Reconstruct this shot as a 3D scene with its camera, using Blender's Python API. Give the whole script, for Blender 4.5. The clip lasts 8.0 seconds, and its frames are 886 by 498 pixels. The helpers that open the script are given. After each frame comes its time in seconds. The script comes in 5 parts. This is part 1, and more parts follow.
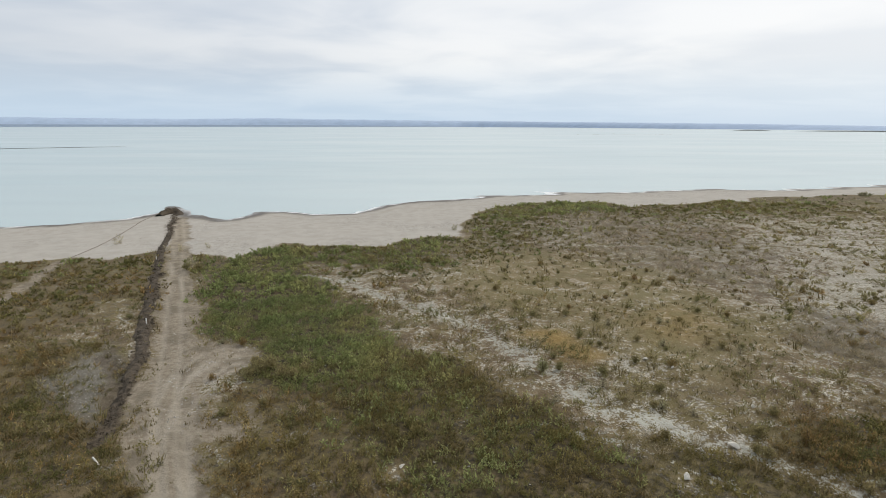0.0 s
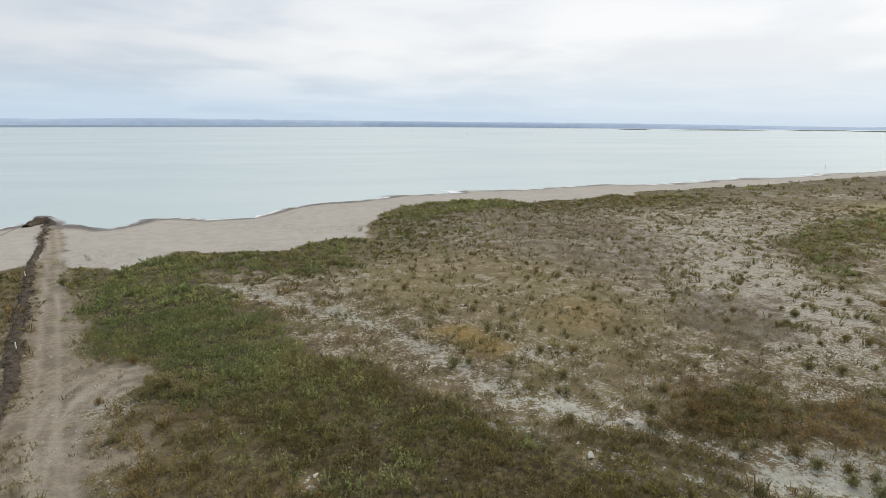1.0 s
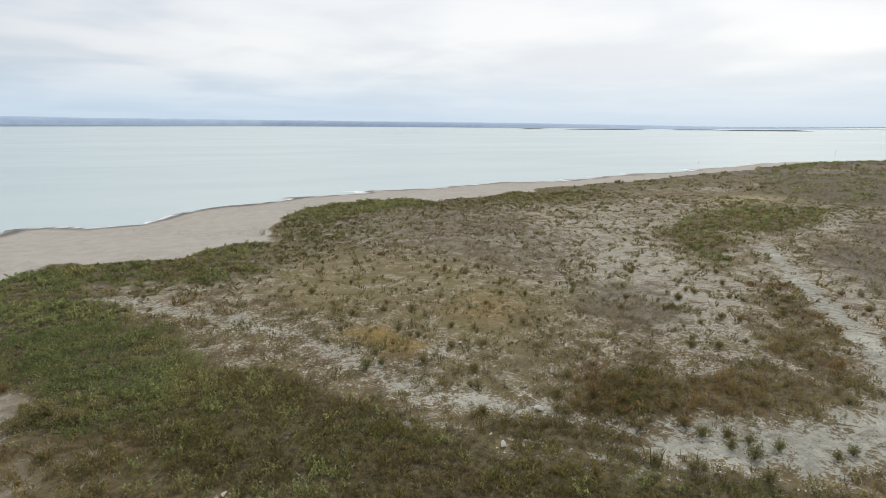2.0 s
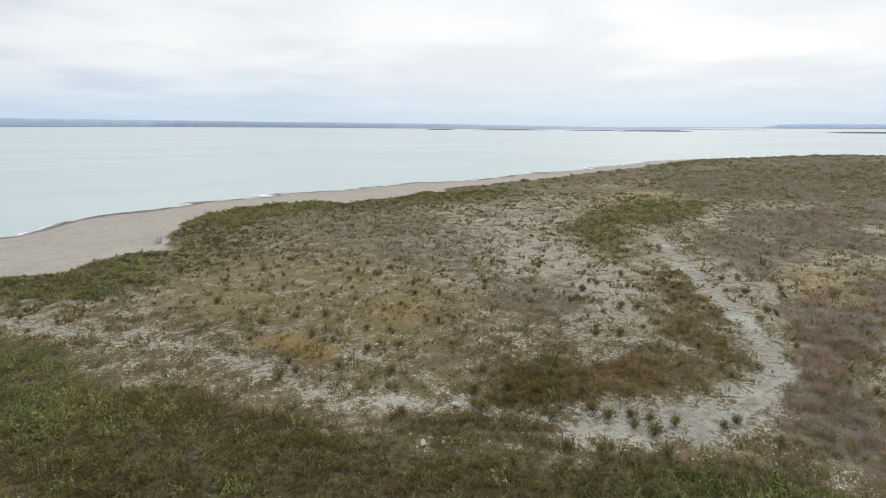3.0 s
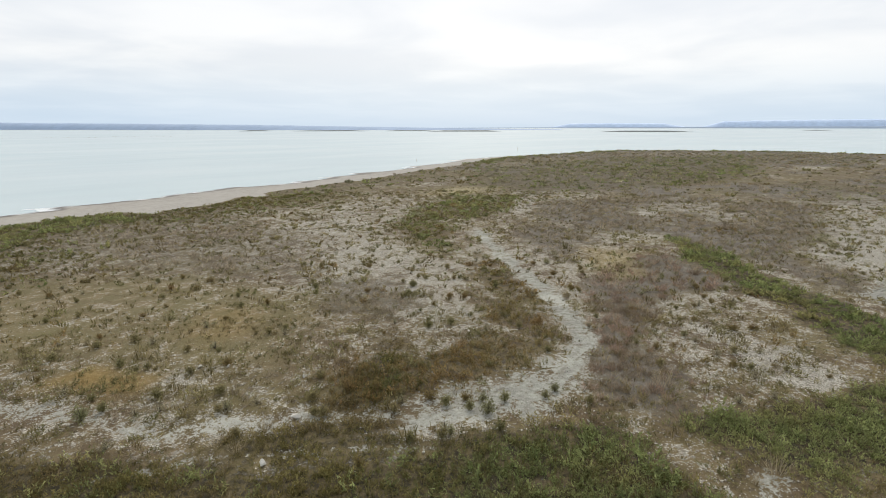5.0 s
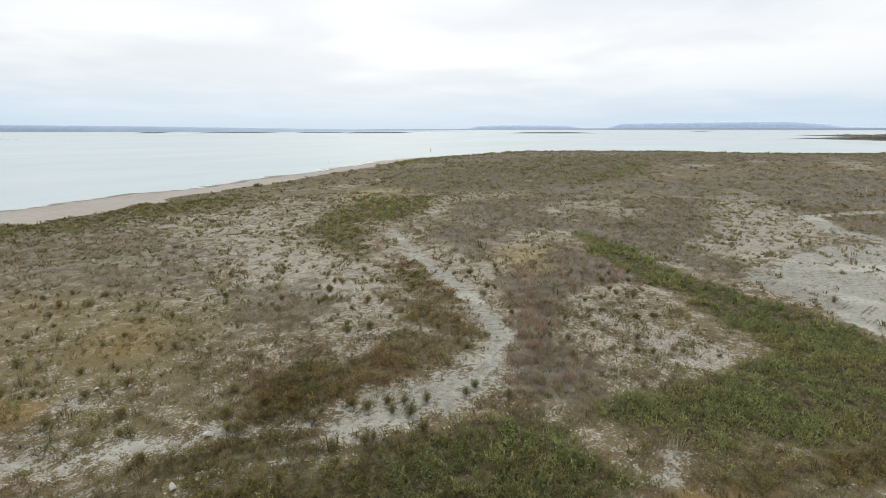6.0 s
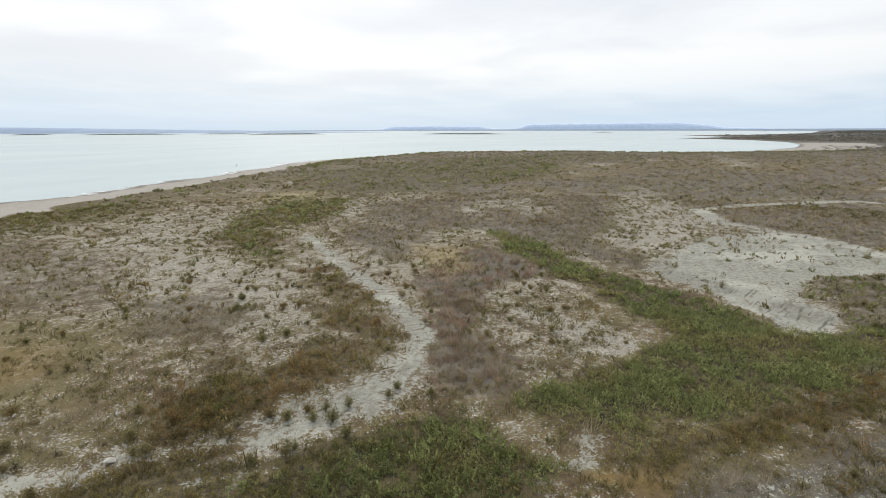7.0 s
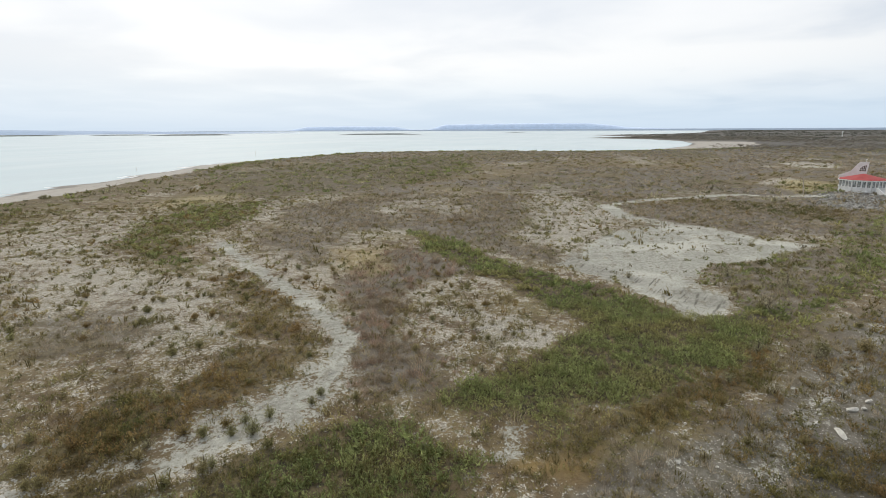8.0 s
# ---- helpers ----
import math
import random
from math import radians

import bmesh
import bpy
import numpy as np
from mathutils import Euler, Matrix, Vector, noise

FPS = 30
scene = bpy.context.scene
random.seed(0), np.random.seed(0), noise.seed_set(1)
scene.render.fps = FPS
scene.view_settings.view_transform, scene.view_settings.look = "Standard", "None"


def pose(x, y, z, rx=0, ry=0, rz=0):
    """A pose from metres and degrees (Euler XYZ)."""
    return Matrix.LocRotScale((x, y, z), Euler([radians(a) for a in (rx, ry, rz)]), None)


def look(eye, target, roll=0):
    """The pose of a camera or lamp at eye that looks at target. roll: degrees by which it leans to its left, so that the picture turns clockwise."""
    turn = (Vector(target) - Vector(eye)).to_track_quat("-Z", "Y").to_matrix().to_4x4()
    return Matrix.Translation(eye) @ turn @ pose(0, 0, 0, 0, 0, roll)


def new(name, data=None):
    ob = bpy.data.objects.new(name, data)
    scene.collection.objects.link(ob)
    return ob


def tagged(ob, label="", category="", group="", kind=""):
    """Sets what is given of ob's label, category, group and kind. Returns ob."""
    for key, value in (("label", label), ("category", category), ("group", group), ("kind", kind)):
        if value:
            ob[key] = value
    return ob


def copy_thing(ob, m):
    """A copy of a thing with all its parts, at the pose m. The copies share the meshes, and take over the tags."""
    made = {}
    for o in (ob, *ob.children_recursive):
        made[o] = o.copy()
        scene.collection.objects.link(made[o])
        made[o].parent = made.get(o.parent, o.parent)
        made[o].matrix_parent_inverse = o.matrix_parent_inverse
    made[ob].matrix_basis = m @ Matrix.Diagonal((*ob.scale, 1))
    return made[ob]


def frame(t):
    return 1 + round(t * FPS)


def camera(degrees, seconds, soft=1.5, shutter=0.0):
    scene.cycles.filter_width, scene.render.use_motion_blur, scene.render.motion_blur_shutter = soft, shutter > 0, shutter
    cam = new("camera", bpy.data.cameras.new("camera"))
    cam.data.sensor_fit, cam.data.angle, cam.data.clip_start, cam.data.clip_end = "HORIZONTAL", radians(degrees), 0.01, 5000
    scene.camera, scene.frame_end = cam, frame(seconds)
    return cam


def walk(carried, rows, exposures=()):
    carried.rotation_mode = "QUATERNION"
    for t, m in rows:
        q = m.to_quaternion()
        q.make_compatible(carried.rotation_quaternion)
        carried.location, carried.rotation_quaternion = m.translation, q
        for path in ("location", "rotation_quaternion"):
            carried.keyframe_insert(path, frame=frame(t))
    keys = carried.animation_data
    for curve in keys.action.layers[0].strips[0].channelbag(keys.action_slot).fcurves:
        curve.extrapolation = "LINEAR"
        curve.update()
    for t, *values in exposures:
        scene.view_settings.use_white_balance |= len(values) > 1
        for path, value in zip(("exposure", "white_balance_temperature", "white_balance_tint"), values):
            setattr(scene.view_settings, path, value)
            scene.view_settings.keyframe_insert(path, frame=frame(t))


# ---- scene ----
cam = camera(78.7, 8.0, soft=0.6)

# ---- camera: it hovers in one place and turns to the right ----
EYE = Vector((0.0, 0.0, 20.0))
PATH = [  # seconds, yaw, pitch, roll
    (0.0, 0.00, -12.99, 0.12),
    (0.5, -5.02, -12.98, 0.03),
    (1.0, -10.08, -12.99, 0.05),
    (1.5, -15.18, -13.03, 0.07),
    (3.0, -29.49, -12.95, 0.14),
    (3.5, -34.33, -12.92, 0.11),
    (4.0, -38.79, -12.91, 0.08),
    (4.5, -43.32, -12.90, -0.02),
    (6.0, -56.91, -12.70, -0.05),
    (6.5, -61.41, -12.65, -0.06),
    (7.0, -65.84, -12.60, -0.09),
    (7.5, -69.98, -12.56, -0.19),
    (8.0, -74.48, -12.58, -0.18),
]


def aimed(yaw, pitch, roll):
    a, b = radians(yaw), radians(pitch)
    way = Vector((-math.sin(a) * math.cos(b), math.cos(a) * math.cos(b), math.sin(b)))
    return look(EYE, EYE + way * 10, roll)


walk(cam, [(t, aimed(yaw, pitch, roll)) for t, yaw, pitch, roll in PATH], exposures=[(0.0, 0.0), (8.0, 0.08)])


# ---- world: a bright overcast sky ----
class Net:
    """A short way to write node trees."""

    def __init__(self, tree):
        self.tree = tree

    def node(self, kind):
        return self.tree.nodes.new(kind)

    def link(self, a, b):
        self.tree.links.new(a, b)

    def put(self, socket, value):
        if hasattr(value, "links"):
            self.link(value, socket)
        else:
            socket.default_value = value

    def calc(self, op, a, b=0.0, c=0.0, clamp=False):
        n = self.node("ShaderNodeMath")
        n.operation, n.use_clamp = op, clamp
        for s, v in zip(n.inputs, (a, b, c)):
            self.put(s, v)
        return n.outputs[0]

    def vec(self, op, a, b=(0, 0, 0)):
        n = self.node("ShaderNodeVectorMath")
        n.operation = op
        self.put(n.inputs[0], a)
        self.put(n.inputs[1], b)
        return n.outputs[0]

    def noise(self, vector, scale, detail=3.0, rough=0.55, distortion=0.0):
        n = self.node("ShaderNodeTexNoise")
        self.put(n.inputs["Vector"], vector)
        n.inputs["Scale"].default_value = scale
        n.inputs["Detail"].default_value = detail
        n.inputs["Roughness"].default_value = rough
        n.inputs["Distortion"].default_value = distortion
        return n.outputs[0]

    def step(self, value, low, high):
        n = self.node("ShaderNodeMapRange")
        n.interpolation_type = "SMOOTHSTEP"
        self.put(n.inputs[0], value)
        n.inputs[1].default_value, n.inputs[2].default_value = low, high
        return n.outputs[0]

    def mix(self, fac, a, b, blend="MIX"):
        n = self.node("ShaderNodeMix")
        n.data_type, n.blend_type = "RGBA", blend
        self.put(n.inputs[0], fac)
        for s, v in ((n.inputs[6], a), (n.inputs[7], b)):
            self.put(s, (*v, 1.0) if isinstance(v, tuple) and len(v) == 3 else v)
        return n.outputs[2]

    def attr(self, name):
        n = self.node("ShaderNodeAttribute")
        n.attribute_name = name
        return n.outputs["Fac"]


SUN_AZ, SUN_EL = radians(52), radians(42)
world = bpy.data.worlds.new("overcast_sky")
scene.world = world
world.use_nodes = True
world.node_tree.nodes.clear()
w = Net(world.node_tree)
way = w.node("ShaderNodeTexCoord").outputs["Generated"]
sep = w.node("ShaderNodeSeparateXYZ")
w.link(way, sep.inputs[0])
up = w.calc("MAXIMUM", sep.outputs[2], 0.0)
flat = w.calc("ADD", up, 0.10)
com = w.node("ShaderNodeCombineXYZ")
w.link(w.calc("DIVIDE", sep.outputs[0], flat), com.inputs[0])
w.link(w.calc("DIVIDE", sep.outputs[1], flat), com.inputs[1])
nishita = w.node("ShaderNodeTexSky")
nishita.sky_type, nishita.sun_disc = "NISHITA", False
nishita.sun_elevation, nishita.sun_rotation = SUN_EL, SUN_AZ
nishita.air_density, nishita.dust_density = 1.0, 2.0
blue = w.vec("MULTIPLY", nishita.outputs[0], (0.10, 0.10, 0.10))
wide = w.noise(com.outputs[0], 0.30, 3.0, 0.45, 0.4)
fine = w.noise(com.outputs[0], 0.9, 4.0, 0.5, 0.3)
lumps = w.calc("ADD", w.calc("MULTIPLY", wide, 0.6), w.calc("MULTIPLY", fine, 0.4))
cloud = w.mix(w.step(lumps, 0.38, 0.58), (0.60, 0.67, 0.765), (0.95, 0.96, 0.97))
# the cloud glows most where the sun stands behind it
sunway = (math.sin(SUN_AZ) * math.cos(SUN_EL), math.cos(SUN_AZ) * math.cos(SUN_EL), math.sin(SUN_EL))
dot = w.node("ShaderNodeVectorMath")
dot.operation = "DOT_PRODUCT"
w.link(way, dot.inputs[0])
dot.inputs[1].default_value = sunway
near_sun = w.step(dot.outputs["Value"], 0.2, 1.0)
cloud = w.mix(w.calc("MULTIPLY", near_sun, 0.6), cloud, (1.0, 1.0, 1.0))
away = w.calc("SUBTRACT", 1.0, w.step(dot.outputs["Value"], 0.1, 0.6))
cloud = w.mix(w.calc("MULTIPLY", away, 0.5), cloud, (0.56, 0.62, 0.70))
haze = w.calc("SUBTRACT", 1.0, w.step(up, 0.0, 0.12))
cloud = w.mix(w.calc("MULTIPLY", haze, 0.85), cloud, (0.60, 0.76, 0.93))
sky = w.mix(0.88, blue, cloud)
back = w.node("ShaderNodeBackground")
w.link(sky, back.inputs[0])
back.inputs[1].default_value = 1.0
w.link(back.outputs[0], w.node("ShaderNodeOutputWorld").inputs[0])

sun = new("sun", bpy.data.lights.new("sun", "SUN"))
sun.data.energy, sun.data.angle, sun.data.color = 1.5, radians(14), (1.0, 0.93, 0.82)
sun.matrix_world = look(Vector(sunway) * 100, (0, 0, 0))


# ---- the plan: how the shore, the tracks and the plant cover lie ----
def lattice(ix, iy, seed):
    h = (ix.astype(np.int64) * 374761393 + iy.astype(np.int64) * 668265263 + seed * 974634541) & 0x7FFFFFFF
    h = ((h ^ (h >> 13)) * 1274126177) & 0x7FFFFFFF
    return ((h ^ (h >> 16)) & 0xFFFF) / 65535.0


def value_noise(x, y, size, seed=1):
    x, y = np.asarray(x) / size, np.asarray(y) / size
    ix, iy = np.floor(x), np.floor(y)
    u, v = x - ix, y - iy
    u, v = u * u * (3 - 2 * u), v * v * (3 - 2 * v)
    a, b = lattice(ix, iy, seed), lattice(ix + 1, iy, seed)
    c, d = lattice(ix, iy + 1, seed), lattice(ix + 1, iy + 1, seed)
    return (a * (1 - u) + b * u) * (1 - v) + (c * (1 - u) + d * u) * v


def fbm(x, y, size, seed=1, octaves=3):
    total, weight = 0.0, 0.0
    for k in range(octaves):
        total = total + value_noise(x, y, size / 2**k, seed + 17 * k) / 1.7**k
        weight += 1 / 1.7**k
    return total / weight


def line_off(x, y, pts):
    best = np.full(np.shape(x), 1e9)
    for (x0, y0), (x1, y1) in zip(pts, pts[1:]):
        dx, dy = x1 - x0, y1 - y0
        s = np.clip(((x - x0) * dx + (y - y0) * dy) / (dx * dx + dy * dy + 1e-9), 0, 1)
        best = np.minimum(best, (x - x0 - s * dx) ** 2 + (y - y0 - s * dy) ** 2)
    return np.sqrt(best)


def inside_by(x, y, poly):
    """Metres by which places lie inside a closed outline (negative outside)."""
    ring = poly + poly[:1]
    odd = np.zeros(np.shape(x), bool)
    for (x0, y0), (x1, y1) in zip(ring, ring[1:]):
        if y0 != y1:
            odd ^= ((y0 > y) != (y1 > y)) & (x < (x1 - x0) * (y - y0) / (y1 - y0) + x0)
    off = line_off(x, y, ring)
    return np.where(odd, off, -off)


def ease(v, low, high):
    s = np.clip((v - low) / (high - low), 0, 1)
    return s * s * (3 - 2 * s)


SHORE = [(-900, -260), (-400, -60), (-190, 45), (-120, 78), (-94.4, 97.8), (-87.7, 105.1), (-76.8, 108.9), (-68.8, 115), (-65.4, 125.1), (-69, 134), (-65, 133.2),
         (-56.3, 121.1), (-46.6, 114.5), (-43.9, 120.4), (-43.6, 125.3), (-36.3, 125.4), (-29, 122.1), (-21.3, 123), (-14.9, 135.5),
         (-6.7, 143.8), (2.4, 146.1), (11, 152), (6, 155), (20, 156), (33, 159), (26, 165), (36, 164), (45, 163), (64, 165), (60, 168)]
SHORE_EAST = [(74, 169), (85, 173), (80, 178), (92, 171), (112, 170), (108, 174), (129, 175), (124, 180), (148, 180), (143, 187), (166, 184), (190, 191), (184, 196), (215, 199), (244, 207),
              (238, 214), (287, 216), (335, 208), (426, 200), (467, 174), (489, 127), (503, 87), (494, 25), (518, -23), (567, -61), (659, -98), (780, -122),
              (910, -126), (1036, -92), (1169, 27), (1370, -84), (1634, 23), (1850, -164), (2478, -416), (6000, -1100), (6000, -6000), (-6000, -6000), (-6000, -1500)]
LAND = SHORE + SHORE_EAST
VEG_EDGE = [(-300, 20), (-120, 44), (-74.8, 65.7), (-62.9, 74.2), (-58.8, 76.9), (-47.7, 75.6), (-43.4, 84), (-37.1, 79.4), (-29.9, 76), (-27, 88.6), (-9.6, 86.1),
            (-2.4, 94.3), (3.5, 93), (5.9, 118), (21.1, 137), (40.7, 140.3), (46, 131), (66, 137), (76, 146), (79, 138), (88, 149), (127, 156), (170, 171),
            (205, 178), (256, 197), (300, 208), (426, 196), (480, 100), (492, 10), (530, -50), (572, -118), (630, -150), (720, -185), (850, -210), (1000, -195), (1100, -170), (2000, -500), (5900, -1300), (5900, -5900), (-5900, -5900), (-5900, -1600)]
REEDS_ROAD = [(-34.1, 71.7), (-31.8, 76.8), (-28.3, 86.6), (-21.8, 85.0), (-18.3, 71.5), (-11.9, 59.2), (-6.6, 50.3), (-2.7, 44.5), (1.6, 37.4), (-1.0, 36.0), (-5.3, 37.4), (-9.3, 36.5), (-13.4, 37.5), (-16.3, 40.3), (-16.3, 44.1), (-20.3, 47.3), (-24.6, 51.7), (-29.1, 61.1)]
WEEDS_FRONT = [(-10.2, 36.6), (-6.6, 48), (-3, 45), (3.9, 40.5), (8.8, 32.2), (12, 27), (19.9, 21.3), (25.8, 17.7), (30, 13), (30, 6), (20, 4), (2, 12), (0, 22.2), (-2.8, 28.4), (-7.1, 33.4)]
RUST_FRONT = [(-15, 29.5), (-14.8, 36.6), (-10.4, 37.5), (-6.1, 32), (-2.1, 27.8), (0, 24), (1, 14), (-11, 18)]
SHRUBS_FRONT = [(12.7, 29.5), (20, 30), (33, 35.5), (25, 25.3), (20, 21), (12.7, 25.3)]
REEDS_BEACH = [(-27.5, 87.3), (-13.7, 88.7), (-0.4, 91.9), (1.3, 74.5), (-6.5, 70.9), (-14.8, 74.5), (-19.2, 74.4)]
REEDS_POINT = [(6, 117.6), (16.5, 135), (40.7, 140.3), (43.2, 129.5), (27.3, 119.3), (13.6, 110.6)]
REEDS_CHANNEL = [(100.8, 35.5), (89.8, 23.3), (76.4, 11.3), (69.4, 2.8), (67, -2.8), (59.3, -9.5), (58.8, -14.3), (66.6, -22.3), (56.9, -19.4), (50.9, -13.1), (40.9, -5.1), (32.8, 0.9), (33.9, 4.7), (34.4, 8.9), (41, 5.8),
                 (46.9, 1.6), (52, -1.4), (59.7, 3.5), (65, 9.5), (74.7, 17.7), (86.1, 28.3)]
REEDS_NEAR = [(29.5, 15.5), (31.2, 12.1), (29.6, 7.7), (28.5, 4.9), (24.3, 5.4), (20, 7), (17, 12), (18.5, 17.6), (22, 16.8), (24.9, 16.1)]
REEDS_EAST = [(158, -79), (141, -63), (126.3, -50.4), (88.6, -34.7), (74.3, -34.8), (70.5, -37), (90, -70)]
SCRUB_MID = [(73.4, 80.4), (95.9, 93.5), (119, 98), (130, 86), (96.1, 71.6), (83.4, 74.9), (61.1, 55.5)]
BRUSH_FAR = [(85.5, 60.1), (119, 74.9), (177, 66), (207, 31), (136.4, 6.4), (112, 5.1), (89, 8.5), (86.8, 16.7), (94.2, 26.6), (100.8, 35.5), (94.6, 47.4), (69.2, 38.6)]
BRUSH_NEAR = [(61.9, 31.3), (67.9, 33), (84, 29), (71.8, 16.2), (59.1, 22.4), (45.8, 16.3), (37.2, 8.7), (35.1, 16.3), (44.5, 21)]
BRUSH_TRAIL = [(140, -8), (127, -13), (118, -24), (108, -33), (105, -50), (140, -62), (175, -60), (177, -45), (160, -20)]
RUST_WEEDS = [(23.7, 33.5), (27.3, 32.7), (31.0, 29.7), (37.7, 29.0), (38.2, 24.0), (32.8, 21.9), (28.8, 24.0), (25.7, 25.6), (22.3, 26.8), (21.3, 29.4)]
GOLD_WEEDS = [(59.6, 48.2), (64.6, 47.6), (56.4, 36.7), (48.3, 30.2), (43.1, 24.4), (37.3, 22.6), (32.1, 22.4), (30.8, 23.5), (43.8, 33.7)]
MEADOW = [(2.6, 78.3), (13.1, 89.8), (27.2, 72), (33.6, 57.4), (30.2, 44.6), (23.1, 37.5), (18.3, 40.5), (12.7, 47.5), (5.6, 55.7), (-0.8, 65.4)]
BROWN_MAT = [(30.4, 128.8), (56.2, 116.9), (52, 75.8), (38, 60), (30, 70), (24, 88), (17.1, 102.8)]
DARK_BRUSH = [(39.9, 56.3), (48, 50.9), (41.6, 41.2), (35, 39.3), (32.2, 45.3)]
YELLOW_NEAR = [(6.4, 49.6), (9.6, 48.9), (14.2, 42.5), (12, 41.4), (8.9, 44.9)]
YELLOW_CLUMP = [(80.6, 40.5), (82.5, 33.1), (69.2, 26.2), (62.6, 28.4), (67.1, 33.9)]
YELLOW_EAST = [(30.4, 2.4), (31.6, -1.9), (28.5, -0.9), (27.9, 3.2)]
YELLOW_FIELD = [(236, -71), (224, -84), (185, -68), (176, -58), (199, -59)]
YELLOW_FAR = [(116, 113), (135, 114), (143, 103), (126, 98), (110, 103)]
CHANNEL = [(79.5, 62.9), (66.7, 48.2), (55.9, 34.4), (49.4, 27.2), (45.6, 22.7), (39.4, 20.3), (34.2, 19.7), (29.5, 21), (25.7, 22.2), (23.4, 23.6)]
GRAVEL_BAND = [(23.8, 25.1), (17.6, 29.8), (11, 34.7), (6.4, 44), (3.2, 50.9), (-0.8, 54.9), (-6.1, 59.2), (-13, 66.5), (-18.2, 69)]
SILT_POOL = [(22.5, 26.2), (26.9, 25.4), (31.1, 22.3), (38.9, 23.4), (42.4, 21.5), (36.7, 17.5), (31, 16.7), (26.6, 18.8), (23, 21.8)]
THIN_TRAIL = [(5, 33), (12.5, 29.6), (16.5, 25.7), (19.4, 23), (22, 20.4)]
BANK = [(157, -22), (168, -39), (148, -59), (126.3, -50.4), (143.2, -39.4)]
WEEDS_EAST = [(29.2, -9.5), (34.5, -12.7), (37.6, -14.3), (35.3, -15.4), (40.8, -20.4), (41.5, -23.1), (27.8, -16.5), (25.4, -7.6)]
BROWN_BANK = [(31.1, 2.2), (33.0, 0.1), (41.0, -5.5), (51.0, -13.6), (55.2, -18.9), (46.3, -13.8), (37.0, -6.6), (31.6, -1.9)]
GULLIES = [(78, 6), (75, 0), (70.5, -6.2), (65.3, -10), (60.2, -11.4), (62, -15.6), (66.2, -15.8), (70, -12.2), (75, -8), (80, -2), (84.5, 3)]
SCRUB_EAST = [(81.5, -18), (89.3, -23.8), (100.1, -34), (110, -44.2), (141, -63), (103.6, -47.3), (78.8, -32.4), (62.4, -21.1), (58.2, -18.3), (61, -15.9), (69.8, -17.9), (73.1, -16)]
GREEN_EAST = [(55.3, -10.5), (58, -14.7), (65.5, -22), (78, -29.6), (93.4, -39.4), (108.9, -49.5), (86.7, -40), (70.6, -29.4), (58, -20.8), (48.6, -13.9)]
PAN_GRASS = [(114.3, -3.9), (127.1, -10.2), (116.4, -17.1), (106.7, -21.5), (93.6, -17.5), (89.4, -9.3), (97.1, -4.4)]
BUSHY_EDGE = [(106.2, 27.5), (119.9, 17.9), (110.9, 9.5), (94.1, 7), (78.5, 3.3), (77.7, 6.5), (87.3, 14.8), (94.7, 24.6)]
SILT_PAN = [(85.9, 3.7), (107.8, -3.7), (121.4, -17.7), (108.5, -28.5), (104, -40.3), (95, -30.9), (84.4, -18.9), (71.2, -13.7), (67.4, -17.3), (60.8, -15.3), (57.4, -10.3), (65, -8.4), (70.9, -2.9), (75.5, 2.3)]
TRAIL_WEST = [(144, -3.2), (126.5, -7.8), (117.8, -17.2), (108.3, -27.5)]
TRAIL_EAST = [(144, -3.2), (159, -15), (178, -41), (176, -69)]
STONY_CLEARING = [(55.7, 18.4), (54.6, 7.9), (50.9, 2.9), (50.2, -0.3), (46.3, 4.1), (44.8, 9.5), (48.6, 11.4)]
TRACK_NEAR = [(26.5, -1.0), (30.0, -5.0), (33.5, -9.0), (35.4, -11.1)]
TRACK_EAST = [(75.6, -39.5), (62.9, -29.9), (50.8, -21.9), (41.2, -16.2), (35.2, -12.9), (30.6, -10.7)]
STONY_EAST = [(80, -45), (64.9, -30.7), (59.8, -24.3), (44.8, -15.8), (36.5, -10), (28.9, -2.5), (20, 0.3), (22, -30)]
STONY_MID = [(41.1, 66.5), (55.1, 77.8), (69.4, 75.9), (60.3, 55.9), (55.8, 44.8), (41.6, 32.9), (33.5, 35.8), (34.7, 46.4)]
STONY_FAR = [(97.6, 13.5), (157, 19), (208, 25), (191, 7), (155, -1), (144.7, -6), (122.8, -9.5), (108.1, -5.5), (94, -2.5), (86.5, 5.6), (88.8, 9.4)]
ROAD = [(-8, 12), (-12.6, 22.1), (-14.4, 25.3), (-16.6, 29.5), (-20.5, 36.6), (-25.3, 47.4), (-33.9, 65.9), (-44.6, 89.4), (-56.8, 115)]
ROAD_WIDE = [(-32.6, 60.1), (-28.3, 58.1), (-23.0, 47.7), (-16.3, 44.3), (-16.0, 39.2), (-18.0, 37.3), (-16.1, 33.9), (-13.3, 33.1), (-14.2, 30.3), (-15.5, 29.1), (-13.9, 25.3), (-16.3, 25.3), (-20.6, 30.3), (-21.8, 33.8), (-24.5, 40.2), (-29.0, 50.7)]
TRAIL_SIDE = [(-49.9, 58.4), (-52.0, 64.8), (-54.9, 73.0), (-55.0, 76.9)]
GREY_STONY = [(-31.6, 40.2), (-31.3, 44.9), (-28.2, 43.7), (-23.9, 36.3), (-22.5, 32.3), (-27.2, 34.6), (-30.0, 37.2)]
TURNING_PLACE = [(-25.6, 42.4), (-18.8, 46.1), (-16.1, 41.4), (-17.8, 36.6), (-18.2, 34.9), (-13.2, 33.1), (-12.8, 30.1), (-15.7, 29.1), (-19.5, 30.1), (-22.2, 33.4)]
